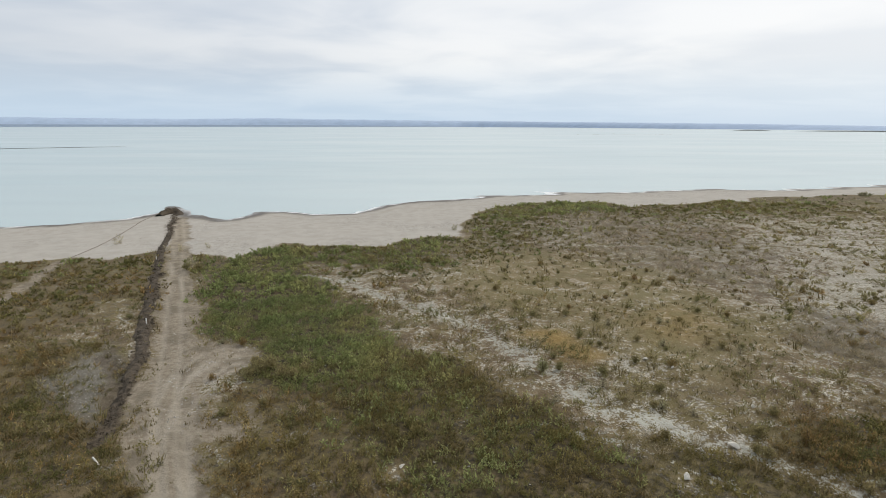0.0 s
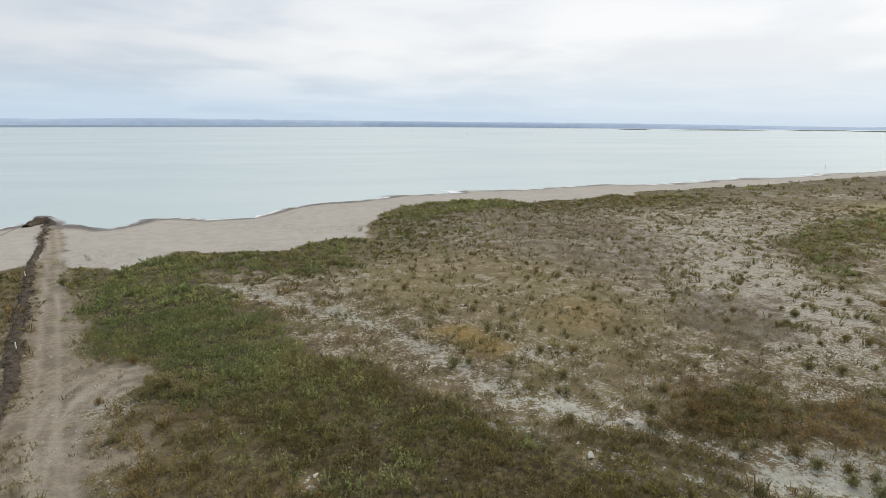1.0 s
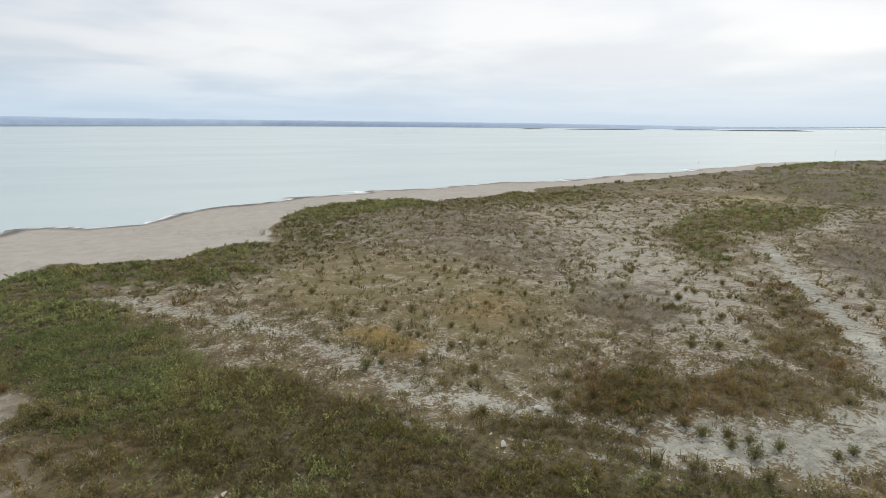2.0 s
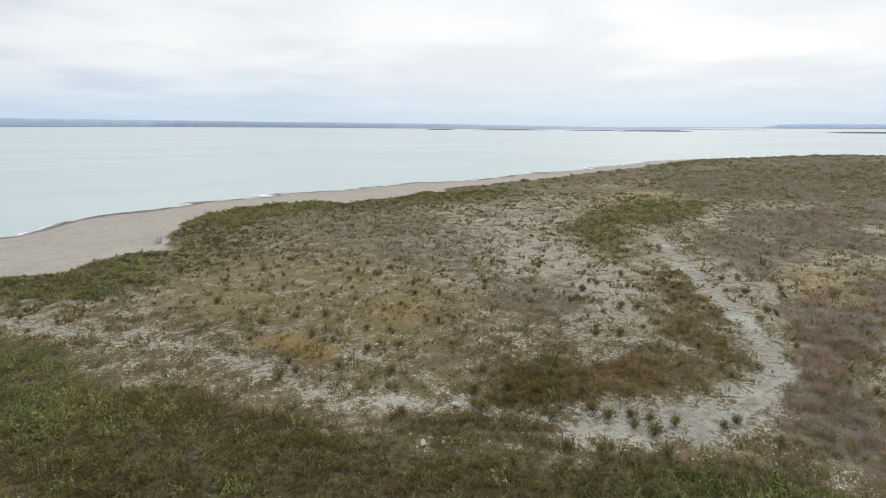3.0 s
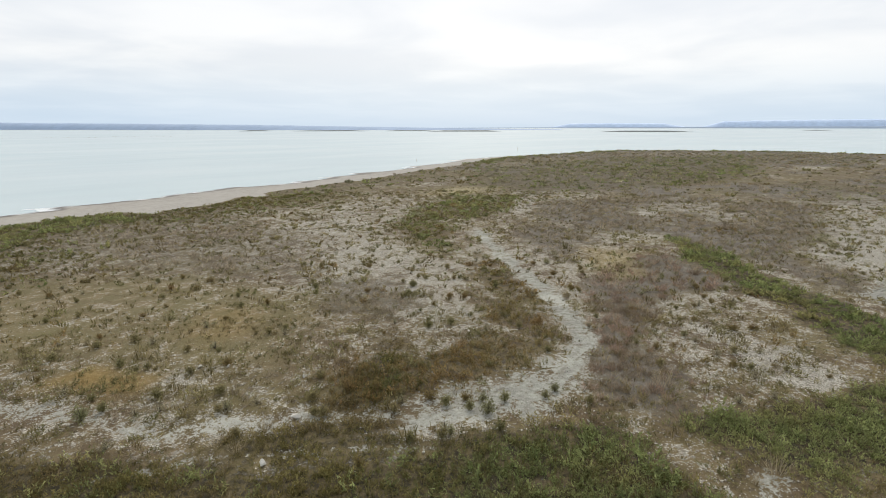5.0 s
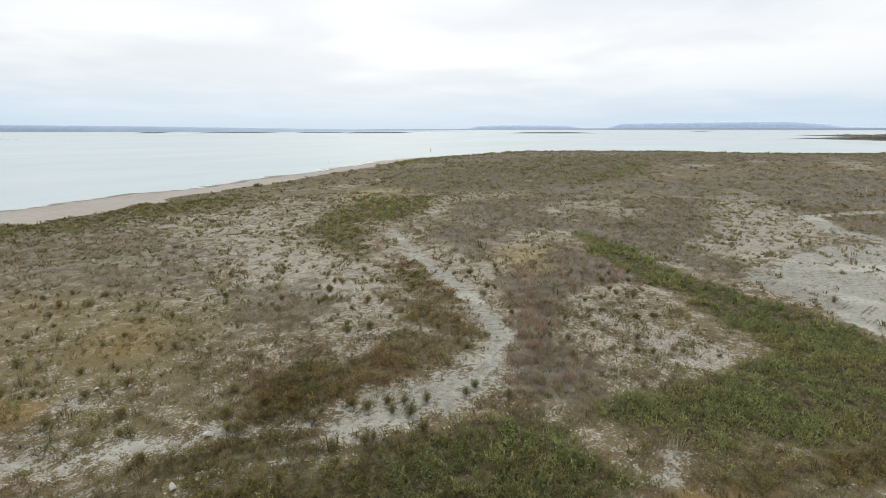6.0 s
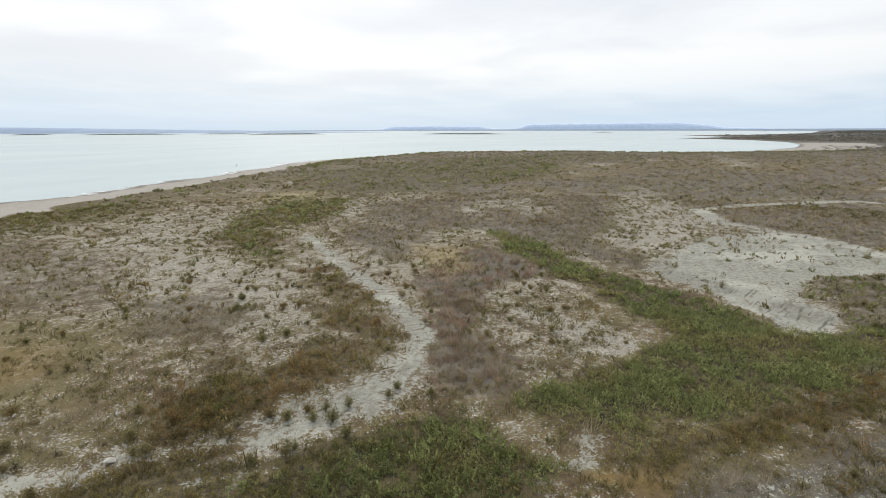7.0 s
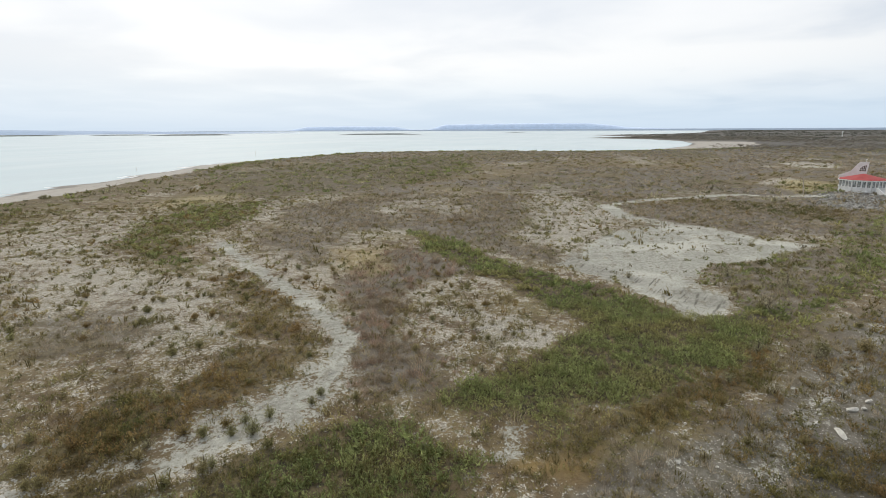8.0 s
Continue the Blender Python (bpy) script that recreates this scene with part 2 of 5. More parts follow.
STONY_WEST = [(-36.1, 42.4), (-31.8, 44.8), (-25.3, 36.6), (-29.1, 34.9), (-32.8, 36.5)]
ROAD_SPUR = [(-20.7, 37.4), (-19.4, 40.3), (-17.4, 43.6)]
BERM = [(-60.8, 121.8), (-51.2, 99.2), (-43.6, 81.2), (-32.8, 57.1), (-28.2, 47.4), (-25.1, 40.3), (-23.3, 34.9), (-21.1, 30.1)]
DITCH = [(-29.1, 43.6), (-25.9, 39.3), (-22.8, 33.4)]
FOOTPATH = [(-48.4, 51.8), (-50, 58), (-52.9, 67.1), (-55.3, 74.3), (-60.2, 96.5), (-62.1, 118.7)]
PALE_SPOT = [(30.9, 6.5), (33.0, 4.8), (32.5, 2.3), (30.8, 2.0), (29.4, 4.4)]
TYRE_MARKS = [(-14.8, 25.2), (-17.4, 30.0), (-19.7, 34.8), (-20.8, 39.4), (-20.3, 43.2), (-18.0, 45.7)]
TYRE_CURVE = [(-14.2, 25.2), (-16.6, 30.0), (-18.5, 35.2), (-19.2, 39.0), (-18.3, 41.8), (-16.5, 43.5)]
TYRE_OUTER = [(-16.5, 31.9), (-17.0, 36.1), (-16.8, 39.4), (-15.5, 41.3)]
OLIVE_PLAIN = [(204.1, 162.9), (329.0, 140.6), (425.6, 94.4), (234.4, 50.7), (163.7, 68.8), (137.9, 89.1), (142.7, 113.5)]
TURNING_GREY = [(-19.3, 37.3), (-15.2, 36.6), (-11.9, 33.7), (-11.8, 30.3), (-15.1, 29.4)]
PALE_STREAK = [(339.3, -96.3), (364.1, -111.4), (350.7, -124.1), (327.3, -126.2), (304.2, -115.1), (304.2, -98.3)]
PALE_STREAK_SOUTH = [(223.0, -56.3), (247.1, -75.3), (232.5, -76.7), (213.4, -68.0), (206.5, -55.7)]
PALE_STREAK_WEST = [(184.1, -22.0), (191.2, -37.4), (179.5, -41.1), (171.3, -52.2), (160.4, -47.8), (167.4, -37.1), (172.4, -24.4)]
STONY_BEYOND = [(116.8, 52.4), (150.8, 56.5), (170.5, 46.1), (152.9, 31.2), (112.0, 23.4), (106.1, 34.9)]
STONY_HOLLOW = [(114.2, 84.5), (132.2, 83.0), (108.0, 66.3), (94.3, 67.4)]
YELLOW_MEADOW = [(17.8, 50.7), (24.6, 56.3), (27.8, 54.0), (24.2, 47.5), (19.1, 46.7)]
HOUSE_GREEN = [(181.4, -60.4), (222.7, -81.5), (204.5, -77.3), (191.7, -78.0), (171.5, -63.4)]
BOULDERS = (
        (21.8, 34.5, 0.26, 0.22, 0.24, 20, "round white limestone boulder on gravel"),
        (18.1, 30.0, 0.52, 0.32, 0.26, -30, "long pale limestone boulder on gravel"),
        (13.7, 26.7, 0.40, 0.30, 0.27, 60, "angular pale limestone boulder among dark weeds"),
        (17.2, 42.7, 0.36, 0.24, 0.20, 10, "white limestone boulder in low olive grass"),
        (18.8, 40.9, 0.24, 0.22, 0.20, 80, "small white limestone boulder in low grass"),
        (-2.4, 27.7, 0.30, 0.20, 0.15, 40, "flat pale stone in rusty weeds"),
        (20.9, 20.5, 0.20, 0.16, 0.14, 15, "small pale stone beside a thin trail"),
        (41.2, 54.7, 0.30, 0.26, 0.22, 50, "pale limestone boulder on stony ground"),
        (37.15, -16.3, 0.94, 0.35, 0.24, 23, "long pale slab of limestone on grey soil"),
        (38.35, -15.35, 0.36, 0.24, 0.18, 100, "pale limestone slab half hidden by weeds"),
        (40.95, -18.35, 0.90, 0.27, 0.18, 111, "thin pale limestone slab on bare soil"),
        (41.4, -19.3, 0.36, 0.27, 0.20, 130, "broken pale limestone block"),
        (42.7, -20.1, 0.43, 0.24, 0.18, 100, "pale limestone block on bare soil"),
        (31.2, -5.8, 0.32, 0.18, 0.13, 150, "small flat pale stone on grey soil"),
        (35.8, -6.8, 0.20, 0.17, 0.14, 30, "small pale stone among dry weeds"),
        (31.2, -7.9, 0.18, 0.14, 0.11, 60, "small pale stone among dry weeds"),
        (45.9, 9.6, 0.26, 0.20, 0.18, 10, "pale stone at the edge of a stony clearing"),
        (45.2, 10.4, 0.22, 0.18, 0.16, 70, "pale stone at the edge of a stony clearing")
)
HOUSE_AT = (186.0, -76.2)


def warped(x, y, amount, size, seed):
    return x + amount * (fbm(x, y, size, seed) - 0.5) * 2, y + amount * (fbm(x, y, size, seed + 5) - 0.5) * 2


def plan(x, y):
    """What lies at each place: a dict of shares from 0 to 1."""
    x, y = np.asarray(x, float), np.asarray(y, float)
    p = {}
    wx, wy = warped(x, y, 2.6, 6.0, 3)
    sx, sy = warped(x, y, 1.0, 3.0, 9)
    p["shore"] = inside_by(sx, sy, LAND)
    veg = inside_by(wx, wy, VEG_EDGE)
    p["veg"] = ease(veg, -0.6, 0.8)
    p["sand"] = (1 - ease(veg, -2.0, 1.0)) * ease(p["shore"], -6, -2) * (1 - ease(np.hypot(x, y), 820, 950))
    wet_to = 2.4 + 2.4 * value_noise(x, y, 9, 4)
    p["wet"] = 1 - ease(p["shore"], wet_to * 0.6, wet_to * 1.15)

    def patch(poly, soft=1.2):
        return ease(inside_by(wx, wy, poly), -soft, soft)

    swell = 0.55 + 0.9 * fbm(x, y, 5.0, 14)

    def strip(pts, half, soft=0.8):
        half = half * swell
        return 1 - ease(line_off(sx, sy, pts), half - soft, half + soft)

    r = np.hypot(x, y)
    grey = patch(GREY_STONY, 1.5)
    west = (1 - 0.8 * grey) * (1 - ease(x + 0.48 * y, -6, -2)) * ease(fbm(x, y, 9, 33), 0.25, 0.55)
    p["green"] = np.maximum.reduce([patch(REEDS_ROAD, 1.8), 0.55 * patch(REEDS_BEACH), 0.55 * patch(REEDS_POINT, 2), patch(REEDS_CHANNEL), 0.9 * patch(REEDS_NEAR), 0.35 * patch(REEDS_EAST, 4), 0.7 * patch(GREEN_EAST, 2) * (1 - 0.55 * ease(r, 75, 105)), 0.2 * patch(SCRUB_EAST, 3), 0.3 * patch(SCRUB_MID, 4), 0.7 * patch(HOUSE_GREEN, 3), 0.36 * patch(WEEDS_FRONT, 2) * ease(fbm(x, y, 7, 47), 0.36, 0.62)])
    shore_band = 0.5 * (1 - ease(veg, 6, 16 + 0.10 * r)) * p["veg"]
    p["green"] = np.maximum(p["green"], 0.22 * shore_band * (1 - ease(r, 180, 260)))
    plain_weeds = patch(OLIVE_PLAIN, 10)
    p["green"] = np.maximum(p["green"], 0.6 * (1 - ease(veg, 4, 16)) * p["veg"] * ease(r, 250, 330) * (1 - ease(r, 560, 640)))
    p["green"] = np.maximum(p["green"], 0.14 * plain_weeds)
    p["olive"] = np.maximum.reduce([patch(WEEDS_FRONT), 0.85 * plain_weeds, 0.5 * patch(SCRUB_MID, 4), 0.65 * patch(REEDS_POINT, 2), 0.8 * patch(REEDS_BEACH, 2), shore_band, 0.75 * patch(BANK, 4), 0.3 * patch(SCRUB_EAST, 3), 0.5 * west, 0.8 * patch(SHRUBS_FRONT, 2), 0.8 * patch(WEEDS_EAST, 1.5), 0.5 * patch(BROWN_BANK, 1.5), 0.6 * ease(r, 140, 200) * ease(fbm(x, y, 60, 37), 0.46, 0.60)])
    far_brush = ease(x - 0.25 * y, 95, 150) * ease(fbm(x, y, 34, 31, 4), 0.36, 0.56)
    streaks = np.maximum.reduce([patch(PALE_STREAK, 4), 0.85 * patch(PALE_STREAK_SOUTH, 3), 0.8 * patch(PALE_STREAK_WEST, 3), 0.8 * np.maximum(patch(STONY_BEYOND, 5), patch(STONY_HOLLOW, 4)) * ease(fbm(x, y, 11, 69, 4), 0.40, 0.56)])
    p["brush"] = (1 - 0.9 * streaks) * np.maximum.reduce([patch(BRUSH_FAR, 4), patch(BRUSH_NEAR, 2), patch(BRUSH_TRAIL, 3), 0.38 * patch(BROWN_MAT, 5), 0.6 * patch(DARK_BRUSH, 2.5), 0.7 * patch(SCRUB_EAST, 3), 0.30 * patch(STONY_EAST, 3) * ease(fbm(x, y, 5, 58), 0.45, 0.6), patch(BUSHY_EDGE, 2), far_brush]) * (1 - 0.6 * plain_weeds) * (1 - 0.8 * patch(YELLOW_CLUMP, 2)) * (1 - patch(YELLOW_FIELD, 4)) * (1 - 0.85 * patch(STONY_FAR, 5)) * (1 - 0.85 * ease(r, 70, 100) * ease(fbm(x, y, 24, 66, 4), 0.55, 0.66))
    p["red"] = patch(BRUSH_NEAR, 2.5)
    p["rust"] = np.maximum.reduce([patch(RUST_WEEDS, 1.6), 0.85 * patch(GOLD_WEEDS, 2.2) * (0.35 + 0.65 * ease(fbm(x, y, 3.2, 48), 0.36, 0.56)), 0.4 * patch(SCRUB_MID, 4), 0.85 * patch(RUST_FRONT, 1.5), 0.7 * patch(BROWN_BANK, 1.5), 0.38 * west, 0.6 * patch(STONY_EAST, 3) * ease(fbm(x, y, 5, 57), 0.45, 0.6)])
    p["yellow"] = np.maximum.reduce([patch(YELLOW_NEAR, 1.5), 0.4 * patch(YELLOW_MEADOW, 2), 0.45 * patch(YELLOW_CLUMP, 2.5), 0.7 * patch(YELLOW_EAST, 1)])
    p["straw"] = np.maximum.reduce([0.7 * patch(YELLOW_FAR, 4), 0.3 * patch(YELLOW_CLUMP, 2.5), patch(YELLOW_FIELD, 3)])
    p["meadow"] = patch(MEADOW, 4)
    # small gullies cut into the silt bank, running down its slope
    along, down = 0.73 * x + 0.68 * y + 0.5 * (fbm(x, y, 2.2, 44) - 0.5), 0.68 * x - 0.73 * y
    p["bank"] = patch(GULLIES, 1)
    p["gully"] = p["bank"] * ease(value_noise(along + 0.45 * down, down * 0.16, 0.95, 12), 0.56, 0.74)
    p["green"] = p["green"] * (1 - 0.9 * p["bank"])
    p["brush"] = p["brush"] * (1 - 0.8 * p["bank"])
    p["silt"] = np.maximum.reduce([0.85 * p["bank"], 0.78 * strip(CHANNEL, 1.5, 1.2), 0.66 * patch(SILT_POOL, 1.8), 0.85 * patch(SILT_PAN, 1.8), strip(TRAIL_WEST, 2.6), strip(TRAIL_EAST, 2.0), 0.62 * patch(PALE_SPOT, 1.0), 0.60 * strip(GRAVEL_BAND, 1.15, 1.0), 0.55 * strip(THIN_TRAIL, 0.3, 0.25), 0.36 * strip(TRACK_NEAR, 0.7, 0.5), 0.40 * strip(TRACK_EAST, 1.5, 1.0)])
    p["stone"] = np.maximum.reduce([0.98 * patch(STONY_CLEARING, 1.5), 0.80 * patch(STONY_MID, 5), 1.05 * patch(STONY_FAR, 6), 1.1 * streaks, 0.68 * strip(GRAVEL_BAND, 2.6, 1.9), 0.70 * strip(CHANNEL, 4, 2.5),
                                     0.55 * patch(SILT_POOL, 3), 0.5 * patch(STONY_WEST, 2), (0.42 + 0.22 * ease(fbm(x, y, 15, 55), 0.35, 0.65) + 0.10 * ease(r, 60, 110)) * (1 - 0.62 * patch(STONY_EAST, 3))]) * (1 - 0.5 * p["brush"]) * (1 - 0.42 * p["meadow"]) * (1 - 0.55 * west) * (1 - 0.35 * (1 - ease(x + 0.48 * y, -12, -6))) * (1 - 0.6 * p["rust"]) * (1 - 0.6 * p["yellow"])
    thin = ease(r, 125, 190) * (1 - patch(STONY_FAR, 6)) * (1 - streaks) * (1 - ease(fbm(x, y * 2.2, 60, 67, 4), 0.52, 0.62))
    p["stone"] = p["stone"] * (1 - 0.7 * thin)
    p["road"] = np.maximum.reduce([strip(ROAD, 1.6, 1.3), 0.75 * patch(TURNING_PLACE, 1.2), 0.82 * patch(ROAD_WIDE, 0.8), 0.8 * strip(TRAIL_SIDE, 1.0, 0.7), 0.5 * patch(TURNING_GREY, 1.2), 0.9 * strip(ROAD_SPUR, 1.2, 1.0), 0.8 * strip(FOOTPATH, 0.5, 0.3) * p["veg"]])
    p["dirt"] = np.maximum.reduce([patch(STONY_EAST, 3), strip(TRACK_NEAR, 1.0), grey])
    wheel = np.minimum.reduce([np.abs(line_off(x, y, pts) - 0.7) for pts in (ROAD, TYRE_MARKS, TYRE_CURVE, TYRE_OUTER)])
    p["rut"] = (1 - ease(wheel, 0.10, 0.34)) * (0.35 + 0.65 * value_noise(x, y, 4, 19))
    # grows with distance; drives the haze tone painted on the far ground
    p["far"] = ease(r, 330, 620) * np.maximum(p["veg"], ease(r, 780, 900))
    p["twigs"] = p["brush"] * p["veg"]
    p["tide"] = ease(value_noise(p["shore"] * 1.0, (x + y) * 0.05, 1.1, 5), 0.5, 0.8) * (1 - ease(p["shore"], 6, 20))
    # white line at the water's edge: foam plus a painted wet glint
    p["foam_glint"] = (1 - ease(np.abs(p["shore"] - 0.3), 0.3, 1.3)) * ease(fbm(x, y, 16, 68), 0.36, 0.56) * (1 - ease(r, 330, 450))
    p["berm"] = 1 - ease(line_off(sx, sy, BERM), 0.38, 0.75)
    p["ditch"] = 1 - ease(line_off(sx, sy, DITCH), 0.3, 0.7)
    bare = (1 - p["road"]) * (1 - p["berm"]) * (1 - ease(p["silt"], 0.3, 0.7) * (0.88 - 0.5 * patch(PAN_GRASS, 4)))
    for bx, by, sx, sy, *_ in BOULDERS:
        bare = bare * ease(np.hypot(x - bx, y - by), max(sx, sy) * 0.8, max(sx, sy) + 0.55)
    p["bare"] = bare * p["veg"]
    return p


def rise(x, y, p):
    """Height of the ground."""
    s = p["shore"]
    z = np.where(s > 0, 0.55 * (1 - np.exp(-np.maximum(s, 0) * 0.06)), np.maximum(s * 0.06, -2.5))
    r = np.hypot(x, y)
    fade = ease(s, 2, 12) * (1 - ease(r, 250, 500))
    z = z + fade * (0.35 * (fbm(x, y, 11, 21) - 0.5) + 0.10 * (fbm(x, y, 1.7, 22) - 0.5))
    z = z - fade * (0.22 * p["silt"] + 0.12 * p["gully"] + 0.10 * p["road"] + 0.25 * p["ditch"]) 
    z = np.where(s > 8, np.maximum(z, 0.10 - 0.06 * p["gully"]), z)
    rut = np.abs(np.abs(line_off(x, y, ROAD)) - 0.75)
    z = z - 0.07 * (1 - ease(rut, 0.1, 0.3)) * (1 - ease(r, 90, 120))
    z = z + 0.9 * (1 - ease(np.hypot(x - HOUSE_AT[0], y - HOUSE_AT[1]), 11, 24))
    return z + ease(r, 700, 3000) * ease(s, 10, 200) * 3.0


# ---- materials ----
def material(name, rough=0.9):
    m = bpy.data.materials.new(name)
    m.use_nodes = True
    n = Net(m.node_tree)
    shader = m.node_tree.nodes["Principled BSDF"]
    shader.inputs["Roughness"].default_value = rough
    shader.inputs["Specular IOR Level"].default_value = 0.25
    place = n.node("ShaderNodeNewGeometry").outputs["Position"]
    return m, n, shader, place


def bump(n, shader, height, strength, distance):
    b = n.node("ShaderNodeBump")
    n.put(b.inputs["Strength"], strength)
    b.inputs["Distance"].default_value = distance
    n.put(b.inputs["Height"], height)
    n.link(b.outputs[0], shader.inputs["Normal"])


def ground_material():
    m, n, shader, at = material("ground_soil", 0.95)
    coarse, mid, small, grit = n.noise(at, 0.09, 4), n.noise(at, 0.5, 4, 0.6), n.noise(at, 2.2, 4, 0.65), n.noise(at, 14.0, 3, 0.7)
    cells = n.node("ShaderNodeTexVoronoi")
    cells.feature = "F1"
    n.link(at, cells.inputs["Vector"])
    cells.inputs["Scale"].default_value = 8.5
    chance = n.node("ShaderNodeSeparateColor")
    n.link(cells.outputs["Color"], chance.inputs[0])
    piece = n.calc("SUBTRACT", 1.0, n.step(cells.outputs["Distance"], 0.22, 0.42))
    col = n.mix(n.step(mid, 0.35, 0.65), (0.130, 0.093, 0.053), (0.205, 0.156, 0.084))
    col = n.mix(n.calc("MULTIPLY", n.step(coarse, 0.4, 0.65), 0.6), col, (0.185, 0.158, 0.070))
    col = n.mix(n.calc("MULTIPLY", n.step(small, 0.50, 0.60), 0.8), col, (0.085, 0.066, 0.044))
    col = n.mix(n.calc("MULTIPLY", n.calc("MULTIPLY", n.attr("meadow"), 0.75), n.step(small, 0.3, 0.55)), col, n.mix(n.step(mid, 0.4, 0.65), (0.195, 0.166, 0.080), (0.262, 0.208, 0.116)))
    col = n.mix(n.calc("MULTIPLY", n.attr("dirt"), 0.8), col, n.mix(n.step(small, 0.35, 0.65), (0.128, 0.118, 0.098), (0.205, 0.194, 0.165)))
    # pale limestone gravel, in broken patches
    broken = n.calc("ADD", n.calc("MULTIPLY", n.calc("SUBTRACT", small, 0.5), 2.3), n.calc("MULTIPLY", n.calc("SUBTRACT", mid, 0.5), 2.0))
    broken = n.calc("ADD", broken, n.calc("MULTIPLY", n.calc("SUBTRACT", n.noise(at, 6.5, 3, 0.7), 0.5), 2.0))
    pale = n.mix(chance.outputs[2], (0.25, 0.226, 0.176), (0.72, 0.680, 0.575))
    pale = n.mix(n.calc("MULTIPLY", n.step(cells.outputs["Distance"], 0.40, 0.60), 0.55), pale, (0.11, 0.092, 0.066))
    pale = n.mix(n.calc("MULTIPLY", n.step(grit, 0.52, 0.66), 0.5), pale, (0.20, 0.175, 0.13))
    stone = n.attr("stone")
    col = n.mix(n.step(n.calc("ADD", stone, broken), 0.56, 0.70), col, pale)
    # single pale pieces
    some = n.step(n.calc("ADD", chance.outputs[0], n.calc("MULTIPLY", n.calc("MAXIMUM", stone, n.attr("dirt")), 0.45)), 1.08, 1.14)
    col = n.mix(n.calc("MULTIPLY", piece, some), col, (0.56, 0.53, 0.46))
    col = n.mix(n.calc("MULTIPLY", n.attr("yellow"), n.step(mid, 0.2, 0.5)), col, n.mix(n.step(small, 0.35, 0.65), (0.22, 0.145, 0.050), (0.30, 0.215, 0.085)))
    col = n.mix(n.calc("MULTIPLY", n.attr("straw"), n.step(mid, 0.2, 0.5)), col, n.mix(n.step(small, 0.35, 0.65), (0.30, 0.252, 0.135), (0.42, 0.372, 0.225)))
    # plant litter, darkened further to paint the shade between dense plants
    col = n.mix(n.calc("MULTIPLY", n.attr("litter_shade"), n.step(small, 0.25, 0.7)), col, (0.038, 0.032, 0.020))
    col = n.mix(n.calc("MULTIPLY", n.attr("twigs"), 0.85), col, n.mix(n.step(mid, 0.35, 0.65), (0.128, 0.110, 0.088), (0.192, 0.172, 0.144)))
    # far scrubby ground, greyed with distance: haze put into the colour
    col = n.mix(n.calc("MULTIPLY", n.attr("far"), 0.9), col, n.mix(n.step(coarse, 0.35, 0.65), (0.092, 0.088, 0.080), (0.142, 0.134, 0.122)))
    siltcol = n.mix(n.step(small, 0.3, 0.7), (0.272, 0.270, 0.226), (0.412, 0.404, 0.346))
    siltcol = n.mix(n.calc("MULTIPLY", n.step(mid, 0.5, 0.72), 0.6), siltcol, (0.20, 0.185, 0.15))
    siltcol = n.mix(n.calc("MULTIPLY", piece, n.step(chance.outputs[1], 0.88, 0.92)), siltcol, (0.56, 0.54, 0.49))
    siltcol = n.mix(n.calc("MULTIPLY", n.step(grit, 0.58, 0.68), n.step(coarse, 0.42, 0.6)), siltcol, (0.20, 0.18, 0.145))
    siltcol = n.mix(n.calc("MULTIPLY", n.step(coarse, 0.48, 0.62), 0.6), siltcol, (0.565, 0.555, 0.482))
    turned = n.node("ShaderNodeVectorRotate")
    turned.rotation_type = "Z_AXIS"
    n.link(at, turned.inputs["Vector"])
    turned.inputs["Angle"].default_value = math.radians(20)
    runnel = n.noise(n.vec("MULTIPLY", turned.outputs[0], (0.26, 3.4, 1)), 1.0, 3, 0.55)
    siltcol = n.mix(n.calc("MULTIPLY", n.attr("bank"), 0.35), siltcol, (0.20, 0.19, 0.16))
    siltcol = n.mix(n.calc("MULTIPLY", n.calc("MULTIPLY", n.attr("bank"), 0.75), n.step(runnel, 0.56, 0.62)), siltcol, (0.095, 0.088, 0.070))
    siltcol = n.mix(n.calc("MULTIPLY", n.step(n.noise(n.vec("MULTIPLY", at, (0.35, 1.0, 1)), 1.1, 3, 0.6), 0.60, 0.66), 0.55), siltcol, (0.19, 0.17, 0.12))
    col = n.mix(n.step(n.calc("ADD", n.attr("silt"), n.calc("MULTIPLY", broken, 0.62)), 0.42, 0.68), col, siltcol)
    sandcol = n.mix(n.step(mid, 0.3, 0.7), (0.370, 0.342, 0.298), (0.425, 0.396, 0.350))
    sandcol = n.mix(n.calc("MULTIPLY", n.step(small, 0.55, 0.8), 0.35), sandcol, (0.29, 0.262, 0.215))
    sandcol = n.mix(n.calc("MULTIPLY", n.calc("MULTIPLY", piece, n.step(chance.outputs[1], 0.72, 0.8)), n.step(coarse, 0.45, 0.6)), sandcol, (0.22, 0.20, 0.17))
    shingle = n.calc("MULTIPLY", n.step(n.noise(at, 1.5, 4, 0.75), 0.50, 0.60), n.step(n.noise(at, 0.045, 3, 0.5), 0.46, 0.58))
    sandcol = n.mix(n.calc("MULTIPLY", shingle, 0.75), sandcol, n.mix(chance.outputs[0], (0.22, 0.205, 0.18), (0.36, 0.34, 0.305)))
    sandcol = n.mix(n.calc("MULTIPLY", n.attr("tide"), 0.22), sandcol, (0.26, 0.23, 0.185))
    col = n.mix(n.step(n.calc("ADD", n.attr("sand"), n.calc("MULTIPLY", broken, 0.2)), 0.3, 0.7), col, sandcol)
    roadcol = n.mix(n.step(small, 0.3, 0.72), (0.22, 0.182, 0.130), (0.32, 0.275, 0.21))
